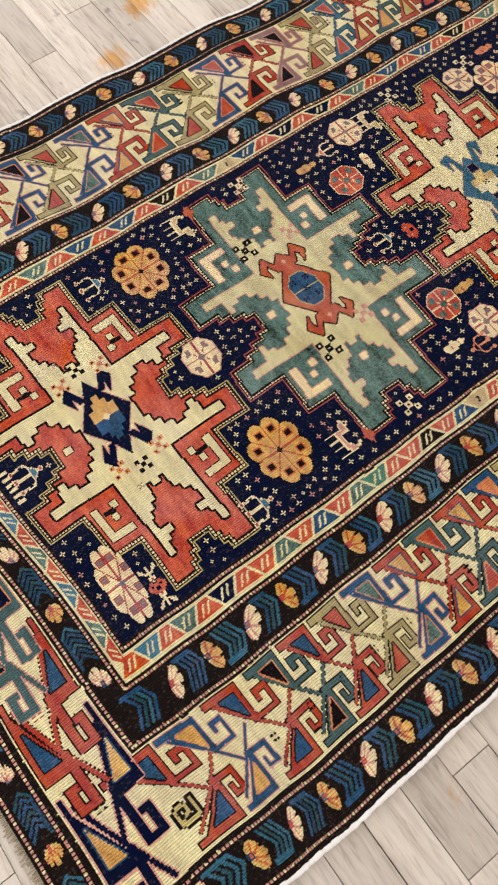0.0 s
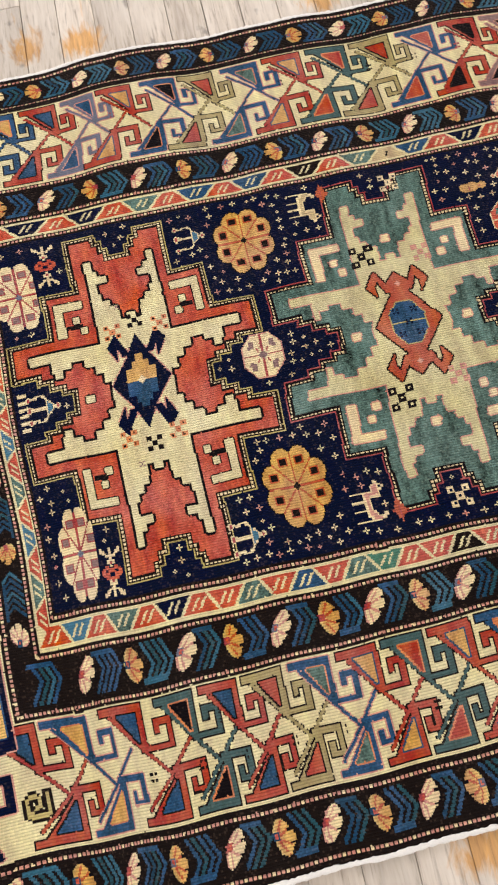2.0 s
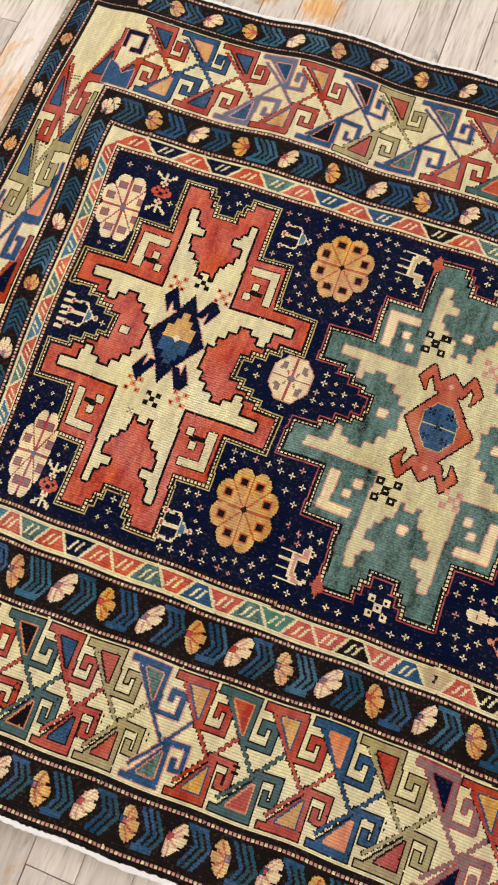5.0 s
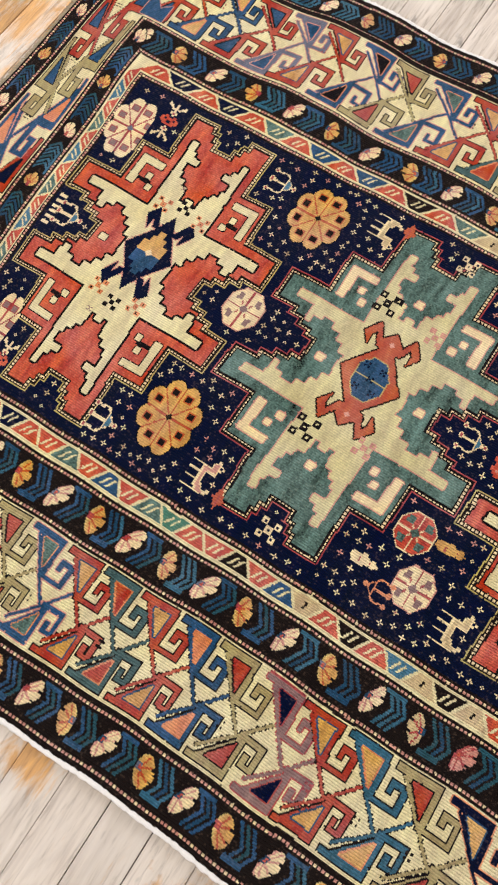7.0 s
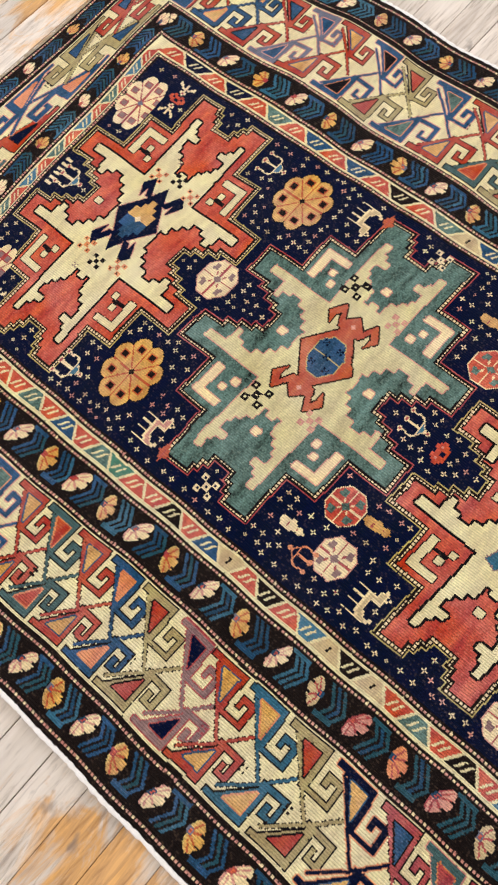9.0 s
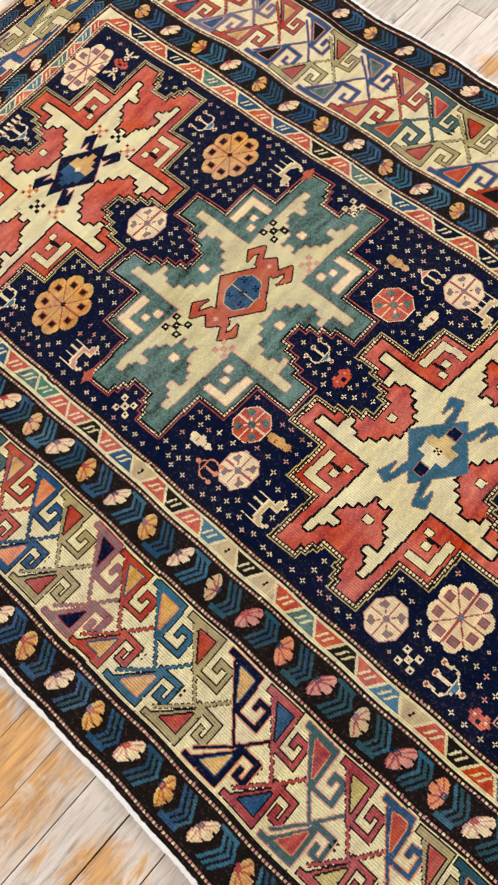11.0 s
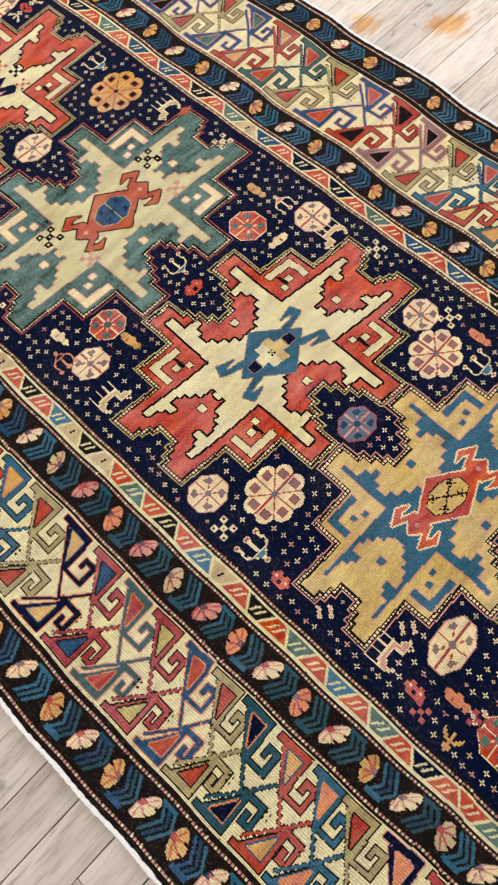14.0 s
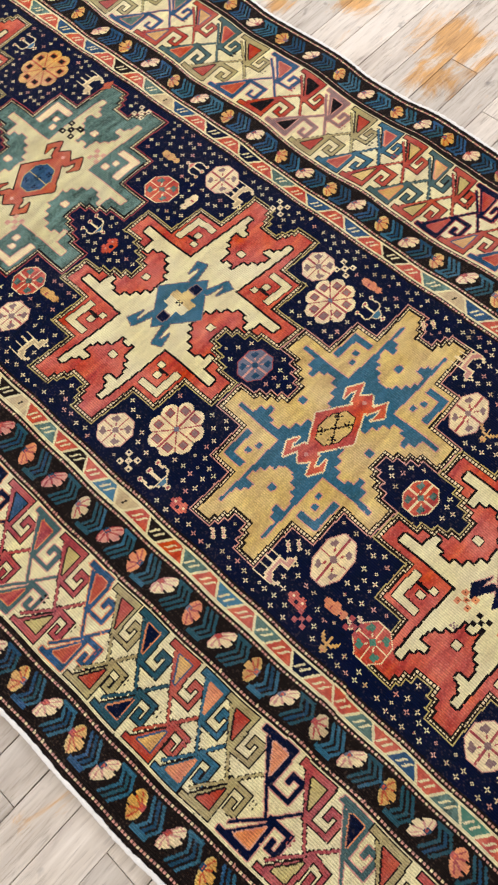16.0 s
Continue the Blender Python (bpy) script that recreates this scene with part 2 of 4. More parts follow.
wall_with_opening("wall_north", "x", Y1, X0 - 0.2, X1 + 0.2, -1.0, 2.6, t=0.2)
wall_with_opening("wall_west", "y", X0, Y0, Y1, -1.8, 1.2, t=-0.2)
wall_with_opening("wall_south", "x", Y0, X0 - 0.2, X1 + 0.2, -1.0, 2.6, t=-0.2)
tagged(part("wall_east", box_bm(X1, X1 + 0.2, Y0, Y1, GROUND - 0.02, HZ), WALL), "off-white painted plaster wall round the room", "wall", kind="structure")
tagged(part("ceiling", box_bm(X0 - 0.2, X1 + 0.2, Y0 - 0.2, Y1 + 0.2, HZ, HZ + 0.15), CEIL), "plain white painted ceiling over the room", "ceiling", kind="structure")

# ---- the rug: a chart of knots, painted motif by motif, then built knot by knot ----
RX0, RX1, RY0, RY1 = -0.428, 2.452, -0.700, 0.648
NU, NV = round((RX1 - RX0) / CELL), round((RY1 - RY0) / CELL)
DYE = np.zeros((NV, NU), np.uint8)
PART = np.zeros((NV, NU), np.int32)
PART_NAMES = [("border_ground", "dark brown wool ground of the border stripes")]
GX, GY = np.meshgrid(RX0 + (np.arange(NU) + 0.5) * CELL, RY0 + (np.arange(NV) + 0.5) * CELL)
current = [0]
rnd = random.Random(7)


def begin(name, label=""):
    PART_NAMES.append((name, label))
    current[0] = len(PART_NAMES) - 1


def resume(k):
    current[0] = k


def window(x0, x1, y0, y1):
    i0, i1 = max(0, int((x0 - RX0) / CELL) - 1), min(NU, int((x1 - RX0) / CELL) + 2)
    j0, j1 = max(0, int((y0 - RY0) / CELL) - 1), min(NV, int((y1 - RY0) / CELL) + 2)
    return slice(j0, max(j0, j1)), slice(i0, max(i0, i1))


def put(win, mask, dye):
    DYE[win][mask] = INDEX[dye]
    PART[win][mask] = current[0]


def grow(m, diagonal=False):
    p = np.pad(m, 1)
    out = p[1:-1, 1:-1] | p[:-2, 1:-1] | p[2:, 1:-1] | p[1:-1, :-2] | p[1:-1, 2:]
    if diagonal:
        out = out | p[:-2, :-2] | p[2:, 2:] | p[:-2, 2:] | p[2:, :-2]
    return out


def rect(x0, x1, y0, y1, dye):
    win = window(x0, x1, y0, y1)
    put(win, (GX[win] >= x0) & (GX[win] < x1) & (GY[win] >= y0) & (GY[win] < y1), dye)


def seg_dist(U, V, a, b):
    ax, ay, bx, by = *a, *b
    dx, dy = bx - ax, by - ay
    t = np.clip(((U - ax) * dx + (V - ay) * dy) / max(dx * dx + dy * dy, 1e-12), 0, 1)
    return np.maximum(abs(U - ax - t * dx), abs(V - ay - t * dy)) if abs(dx) < 1e-9 or abs(dy) < 1e-9 else np.hypot(U - ax - t * dx, V - ay - t * dy)


def in_poly(U, V, pts):
    inside = np.zeros(U.shape, bool)
    for (ax, ay), (bx, by) in zip(pts, pts[1:] + pts[:1]):
        if ay == by:
            continue
        inside ^= ((ay > V) != (by > V)) & (U < (bx - ax) * (V - ay) / (by - ay) + ax)
    return inside


def stroke_mask(U, V, pts, width):
    m = np.zeros(U.shape, bool)
    for a, b in zip(pts, pts[1:]):
        m |= seg_dist(U, V, a, b) <= width / 2
    return m


def outlined(win, m, dye, edge=None, diagonal=False):
    if edge:
        put(win, grow(m, diagonal) & ~m, edge)
    put(win, m, dye)


# -- nested frames of the border stripes: (inset rows) top, bottom, left, right-hand inset, dye


def frame_rect(top, bottom, left, dye):
    rect(left, RX1 - (left - RX0), bottom, top, dye)


def dotted_frame(top, bottom, left, on="pink", off="brown"):
    """A barber-pole line of light knots on brown, two knots wide."""
    frame_rect(top, bottom, left, off)
    win = window(left, RX1 - (left - RX0), bottom, top)
    x, y = GX[win], GY[win]
    right = RX1 - (left - RX0)
    edge = np.minimum(np.minimum(top - y, y - bottom), np.minimum(x - left, right - x))
    along = np.where(np.minimum(top - y, y - bottom) < np.minimum(x - left, right - x), x, y)
    k = np.floor(along / CELL).astype(int)
    inside = (x >= left) & (x < right) & (y >= bottom) & (y < top)
    line = inside & (edge < 0.0040)
    put(win, line & (k % 3 != 0), on)
    put(win, line & (k % 3 != 0) & ((k // 3) % 3 == 0), "white")


frame_rect(RY1, RY0, RX0, "brown")
dotted_frame(0.640, -0.691, -0.424)
frame_rect(0.632, -0.683, -0.417, "brown")
dotted_frame(0.585, -0.624, -0.388)
frame_rect(0.576, -0.615, -0.379, "brown")
begin("main_border_ground", "cream wool ground of the wide border")
frame_rect(0.573, -0.612, -0.376, "cream")
resume(0)
frame_rect(0.405, -0.451, -0.275, "brown")
dotted_frame(0.402, -0.448, -0.272)
frame_rect(0.394, -0.440, -0.264, "brown")
dotted_frame(0.340, -0.377, -0.234)
frame_rect(0.332, -0.369, -0.226, "cream")
begin("inner_stripe", "cream stripe with slanted coloured blocks round the field")
frame_rect(0.329, -0.366, -0.223, "cream")
frame_rect(0.302, -0.336, -0.205, "cream")
resume(0)
frame_rect(0.300, -0.333, -0.203, "brown")
dotted_frame(0.298, -0.330, -0.201)
begin("field", "deep navy wool field strewn with small white crosses")
FIELD = current[0]
FX0, FX1, FY0, FY1 = -0.194, RX1 - (-0.194 - RX0), -0.322, 0.290
frame_rect(FY1, FY0, FX0, "navy")


# -- local frames: p runs along a stripe, q across it (up is towards the outside of the chart's top)
class Strip:
    def __init__(self, axis, centre, half):
        self.axis, self.centre, self.half = axis, centre, half

    def local(self, p0, reach):
        if self.axis == "x":
            win = window(p0 - reach, p0 + reach, self.centre - self.half * 1.15, self.centre + self.half * 1.15)
            return win, GX[win] - p0, (GY[win] - self.centre) / self.half
        win = window(self.centre - self.half * 1.15, self.centre + self.half * 1.15, p0 - reach, p0 + reach)
        return win, GY[win] - p0, (self.centre - GX[win]) / self.half


def slanted_block(strip, p0, P, up, dye, mark):
    """One block of the narrow inner stripe: a trapezoid with a light squiggle."""
    win, U, Q = strip.local(p0, P)
    s = 1 if up else -1
    m = (abs(Q) < 0.92) & (abs(U) < P * (0.5 - 0.34 * (s * Q + 1) / 2) - 0.002)
    put(win, m, dye)
    if dye == "tan":
        put(win, m & (abs(U - 0.004 * Q) < 0.0016) & (abs(Q) < 0.35), "brown")
        return
    for o in (-0.0055, 0.0045):
        put(win, m & (abs(U - o - 0.009 * Q) < 0.0020) & (s * Q < 0.45) & (s * Q > -0.62), mark)


def inner_stripe(strip, lo, hi, P, cycle, start=0):
    k = start
    p = lo
    while p < hi:
        dye = cycle[k % len(cycle)]
        begin("slanted_block")
        slanted_block(strip, p, P * 1.118, k % 2 == 0, dye, "cream" if dye != "cream" else "brown")
        p += P * 0.76
        k += 1


def blossom(strip, p0, dye, lean, size=1.0):
    """A half-open flower seen from the side: an oval fan of ribbed petals across the stripe, on a small calyx."""
    win, U, Q = strip.local(p0, 0.034)
    V = Q * strip.half
    A, B = (U - lean * V) / size, V * 0.0285 / strip.half
    bow = 1 if rnd.random() < 0.8 else -1
    wide = 0.0112 + 0.002 * rnd.random()
    m = (A / wide) ** 2 + (abs(B) / 0.0212) ** 1.8 < 1
    m |= (((A - bow * 0.004) / 0.0105) ** 2 + (B / 0.0140) ** 2) < 1
    # notches between the petals, and ribs that run from the calyx
    notch = (A * bow > wide * 0.62) & ((abs(B - 0.0075) < 0.0016) | (abs(B + 0.0075) < 0.0016))
    m &= (abs(Q) < 0.92) & ~notch
    rim = m & ~(((A / (wide - 0.0030)) ** 2 + (abs(B) / 0.0200) ** 1.8) < 1)
    ribs = np.zeros(U.shape, bool)
    for slope in (-1.9, -0.55, 0.55, 1.9):
        ribs |= (abs(B - slope * (A * bow + 0.008)) < 0.0013 * (1 + abs(slope) * 0.55)) & (A * bow > -0.006)
    put(win, grow(m) & ~m & (abs(Q) < 0.96), "black")
    put(win, m, dye)
    put(win, rim & ((A * bow < -0.002) | (B * lean > 0.008)), {"white": "pink", "gold": "ochre", "pink": "rose"}.get(dye, dye))
    put(win, m & ribs & ~rim, {"gold": "orange", "white": "pink", "pink": "rose"}.get(dye, "rose"))
    base = (abs(A + bow * 0.0085) < 0.0042) & (abs(B - 0.002) < 0.0050)
    put(win, base, rnd.choice(("purple", "indigo", "rose")))
    put(win, (abs(A + bow * 0.0075) < 0.0017) & (abs(B - 0.002) < 0.0028), "cherry")


def chevrons(strip, p0, width, flip, dye):
    """Bent blue bars, one inside the other, with a straight bar along one edge."""
    win, U, Q = strip.local(p0, width * 0.66)
    s = 1 if flip else -1
    free = DYE[win] == INDEX["brown"]
    near = free & (abs(U) < width * 0.62)
    tones = [dye, rnd.choice((dye, "sea", "indigo")), rnd.choice((dye, "sea", "petrol"))]
    bars = max(3, int(width / 0.0098))
    for k in range(bars):
        off, tone = (k - (bars - 1) / 2) * 0.0095 - 0.002, tones[k % 3]
        bend = U - off - (0.45 - abs(Q - 0.10 * s)) * 0.017
        put(win, near & (abs(bend) < 0.0027) & (abs(Q) < 0.88), tone)
    put(win, near & (abs(Q * s - 0.78) < 0.12) & (U > -width * 0.60) & (U < width * 0.22), tones[0])


def guard(strip, marks, fade=False, size=1.0):
    """A guard stripe: flowers by turns warm and pale, bent bars between them. marks: (count, place) pairs, evenly filled between."""
    last = marks[-1][0]
    at = np.interp(np.arange(last + 1), [m[0] for m in marks], [m[1] for m in marks])
    for i in range(last):
        p, gap = (at[i] + at[i + 1]) / 2, at[i + 1] - at[i]
        late = fade and p > 0.75
        begin("bent_bar_motif")
        chevrons(strip, p, gap * 0.54, i % 2 == 0, rnd.choice(("sea", "sea", "petrol")) if late else rnd.choice(("blue", "indigo", "petrol")))
    for i, p in enumerate(at):
        begin("border_flower")
        pale = "white" if not fade or p < 0.8 or rnd.random() < 0.6 else "pink"
        warm = "gold" if not fade or p < 0.7 else rnd.choice(("gold", "salmon", "tan"))
        blossom(strip, p, warm if i % 2 == 1 else pale, 0.36 if i % 2 == 0 else -0.12, size * (0.92 + 0.16 * rnd.random()))


# hook figures of the long sides: where each one's waist lies, its dye, core and edge
LOW_HOOKS = ((-0.227, "brick blue brown"), (-0.147, "blue gold pink"), (-0.051, "brick blue brown"), (0.021, "slate black brown"), (0.082, "brick blue brown"),
             (0.145, "moss brick black"), (0.211, "blue teal pink"), (0.275, "brick gold brown"), (0.338, "slate brick brown"), (0.404, "brick gold brown"),
             (0.470, "blue salmon brown"), (0.537, "moss brick black"), (0.610, "taupe navy rose"), (0.672, "brick gold brown"), (0.747, "petrol gold brown"),
             (0.822, "moss brick black"), (0.898, "navy gold salmon"), (0.967, "rose blue brown"), (1.034, "slate rose pink"), (1.098, "rose olive brown"),
             (1.162, "blue brick salmon"), (1.219, "moss brick black"), (1.281, "sea navy brown"), (1.348, "brick gold brown"), (1.406, "petrol salmon brown"),
             (1.463, "moss brick black"), (1.535, "navy salmon pink"), (1.602, "rose olive brown"), (1.667, "slate navy pink"), (1.732, "moss brick black"),
             (1.812, "rose gold brown"), (1.878, "petrol salmon brown"), (1.944, "moss brick black"), (2.010, "brick gold brown"), (2.076, "slate navy brown"),
             (2.142, "brick blue brown"), (2.210, "blue gold pink"))
HIGH_HOOKS = ((-0.208, "brick blue brown"), (-0.142, "blue gold brown"), (-0.076, "brick blue brown"), (-0.008, "purple blue pink"), (0.059, "brick gold brown"),
              (0.141, "blue black pink"), (0.209, "moss brick black"), (0.291, "blue teal pink"), (0.369, "brick gold brown"), (0.449, "slate brick brown"),
              (0.528, "moss brick black"), (0.611, "blue brick pink"), (0.688, "brick black brown"), (0.760, "taupe black pink"), (0.831, "moss brick black"),
              (0.897, "petrol brick brown"), (0.955, "brick ochre brown"), (1.020, "slate gold brown"), (1.077, "brick olive brown"), (1.134, "navy brick rose"),
              (1.195, "brick gold brown"), (1.262, "blue brick pink"), (1.330, "moss brick black"), (1.398, "brick gold brown"), (1.466, "petrol salmon brown"),
              (1.534, "moss brick black"), (1.602, "rose gold brown"), (1.670, "navy salmon pink"), (1.740, "slate brick brown"), (1.810, "brick gold brown"),
              (1.880, "moss brick black"), (1.950, "blue gold pink"), (2.020, "brick blue brown"), (2.090, "slate brick brown"), (2.160, "brick gold brown"))
END_HOOKS = ("navy gold pink", "brick blue brown", "slate navy pink", "brick navy brown", "blue salmon pink", "moss blue black", "brick blue brown")


def leaning_hook(strip, p0, P, colours, side, way=1, bold=1.0):
    """A figure of the long sides: two barred triangles with hooks, the second set a step along, on strands that meet at a low waist."""
    dye, core, edge = colours.split()
    win, U, Q = strip.local(p0, P * 1.5)
    U, Q, H = way * U / P, Q * side, strip.half

    def line(pts, wide):
        m = np.zeros(U.shape, bool)
        for (ax, ay), (bx, by) in zip(pts, pts[1:]):
            m |= seg_dist(U * P, Q * H, (ax * P, ay * H), (bx * P, by * H)) <= wide * bold
        return m

    strands = line([(-1.0, 0.80), (0.0, -0.25), (-0.52, -0.72)], 0.0021) | line([(0.0, -0.25), (0.47, 0.25)], 0.0021)
    knot = np.floor(U * P / CELL).astype(int)
    rim = grow(strands) & ~strands
    put(win, rim & ((knot % 3 != 0) | (edge in ("pink", "salmon"))), edge)
    put(win, strands, dye)
    hooks = line([(-0.42, 0.21), (0.115, 0.21), (0.115, 0.61), (-0.13, 0.61), (-0.13, 0.46)], 0.0036)
    hooks |= line([(0.08, -0.19), (0.56, -0.19), (0.56, -0.58), (0.36, -0.58), (0.36, -0.43)], 0.0036)
    body = in_poly(U, Q, [(-1.20, 0.95), (-0.35, 0.95), (-0.33, 0.16), (-0.41, 0.16), (-0.98, 0.83), (-1.20, 0.83)])
    body |= in_poly(U, Q, [(-0.64, -0.96), (0.21, -0.96), (0.21, -0.12), (0.08, -0.14), (0.04, -0.30), (-0.47, -0.84), (-0.64, -0.84)])
    m = (hooks | body) & (abs(Q) < 0.97)
    put(win, grow(m, edge in ("brown", "black")) & ~m & ~strands & (abs(Q) < 1.0), edge)
    put(win, m, dye)
    for tri in ([(-0.86, 0.80), (-0.47, 0.80), (-0.47, 0.31)], [(-0.32, -0.80), (0.09, -0.80), (0.09, -0.34)]):
        t = in_poly(U, Q, tri)
        put(win, grow(t, edge in ("brown", "black")) & ~t, "salmon" if dye in ("blue", "petrol", "slate", "sea") else ("blue" if core == "gold" else edge))
        put(win, t, core)
    # a small sprig between the strands
    if rnd.random() < 0.6:
        d = "brown" if rnd.random() < 0.6 else "rose"
        for a in (-1, 1):
            for b in (-1, 1):
                put(win, (abs(U * P + 0.36 * P - a * 0.003) < 0.0014) & (abs(Q * H + 0.24 * H - b * 0.004) < 0.0022), d)


def leaning_border(strip, rows, side):
    for k, (p, colours) in enumerate(rows):
        gap = rows[k + 1][0] - p if k + 1 < len(rows) else p - rows[k - 1][0]
        back = p - rows[k - 1][0] if k else gap
        begin("hook_figure")
        leaning_hook(strip, p, min(max((gap + back) / 2, 0.058), 0.084), colours, side)


# -- the two long sides and the two ends
BOT_MAIN, TOP_MAIN = Strip("x", -0.5315, 0.0785), Strip("x", 0.489, 0.0825)
leaning_border(BOT_MAIN, LOW_HOOKS, 1)
leaning_border(TOP_MAIN, HIGH_HOOKS, -1)
LEFT_MAIN, RIGHT_MAIN = Strip("y", -0.3255, 0.0475), Strip("y", RX0 + RX1 + 0.3255, 0.0475)
for strip, side in ((LEFT_MAIN, -1), (RIGHT_MAIN, 1)):
    for k, colours in enumerate(END_HOOKS):
        begin("hook_figure")
        leaning_hook(strip, 0.355 - 0.1485 * (len(END_HOOKS) - 1 - k), 0.1485, colours, side, -1, 1.35)
# pieces that fill the corner of the wide border
begin("corner_figure", "blue wool wedge in the rug's corner")
win = window(-0.30, -0.20, 0.38, 0.48)
wedge = in_poly(GX[win], GY[win], [(-0.286, 0.408), (-0.286, 0.462), (-0.268, 0.452), (-0.256, 0.436), (-0.236, 0.452), (-0.236, 0.408)])
outlined(win, wedge, "blue", "pink")
begin("corner_figure", "navy wool scroll in the rug's corner")
win = window(-0.30, -0.20, 0.44, 0.56)
scroll = stroke_mask(GX[win], GY[win], [(-0.274, 0.500), (-0.274, 0.530), (-0.240, 0.530), (-0.240, 0.492), (-0.256, 0.492)], 0.010)
outlined(win, scroll, "navy", "pink")


guard(Strip("x", -0.4085, 0.0305), ((0, -0.159), (2, 0.0), (3, 0.066), (5, 0.199), (9, 0.453), (13, 0.732), (18, 1.079), (29, 1.752), (37, 2.240)), True)
guard(Strip("x", -0.6535, 0.0290), ((0, -0.310), (1, -0.230), (2, -0.147), (4, 0.015), (7, 0.205), (13, 0.587), (19, 1.011), (24, 1.322), (40, 2.360)))
guard(Strip("x", 0.367, 0.0265), ((0, -0.246), (1, -0.170), (3, -0.025), (6, 0.214), (13, 0.765), (20, 1.211), (35, 2.220)))
guard(Strip("x", 0.6085, 0.0235), ((0, -0.270), (1, -0.208), (3, -0.089), (6, 0.145), (9, 0.385), (15, 0.863), (18, 1.047), (36, 2.360)))
for sgn in (0, 1):
    fx = (lambda v: RX0 + RX1 - v) if sgn else (lambda v: v)
    guard(Strip("y", fx(-0.2500), 0.0165), ((0, -0.343), (6, 0.363)), size=1.15)
    guard(Strip("y", fx(-0.4030), 0.0150), ((0, -0.612), (10, 0.605)), size=1.15)
    begin("bent_bar_motif")
    chevrons(Strip("x", -0.4085, 0.0305), fx(-0.222), 0.042, True, "blue")
    begin("bent_bar_motif")
    chevrons(Strip("x", -0.6535, 0.0290), fx(-0.362), 0.040, False, "blue")
LOW = ("red", "sky", "red", "teal", "red", "navy", "red", "cherry", "teal", "red", "blue", "cherry", "teal", "green", "cherry", "cherry", "brown", "red", "blue",
       "tan", "cherry", "brown", "cherry", "sky", "tan", "brown", "tan", "red", "teal", "cherry", "brown", "cherry", "sky", "tan", "cherry", "brown", "red", "teal")
inner_stripe(Strip("x", -0.351, 0.0150), -0.199, 2.22, 0.0500, LOW)
inner_stripe(Strip("x", 0.3155, 0.0135), -0.178, 2.22, 0.0614, ("red", "navy", "red", "navy", "red", "teal", "red", "blue", "red", "blue", "cherry", "brown", "red", "teal", "tan", "blue"))
for sgn in (0, 1):
    inner_stripe(Strip("y", RX0 + RX1 + 0.2140 if sgn else -0.2140, 0.0085), -0.325, 0.29, 0.0500, ("red", "teal", "red", "sky"))


# -- the star medallions
def steps(table, x):
    """A stepped profile: the value of the first row whose limit x stays under."""
    out = np.zeros(x.shape)
    for limit, value in reversed(table):
        out = np.where(x < limit, value, out)
    return out


TOP_BAY = ((0.134, 0.0), (0.142, 0.010), (0.153, 0.019), (0.165, 0.031), (0.178, 0.042), (0.199, 0.047), (0.211, 0.028), (0.222, 0.036), (0.300, 0.048))
SIDE_BAY = ((0.048, 0.0), (0.057, 0.020), (0.069, 0.040), (0.084, 0.056), (0.106, 0.069), (0.120, 0.060), (0.132, 0.044), (0.146, 0.056), (0.250, 0.074))


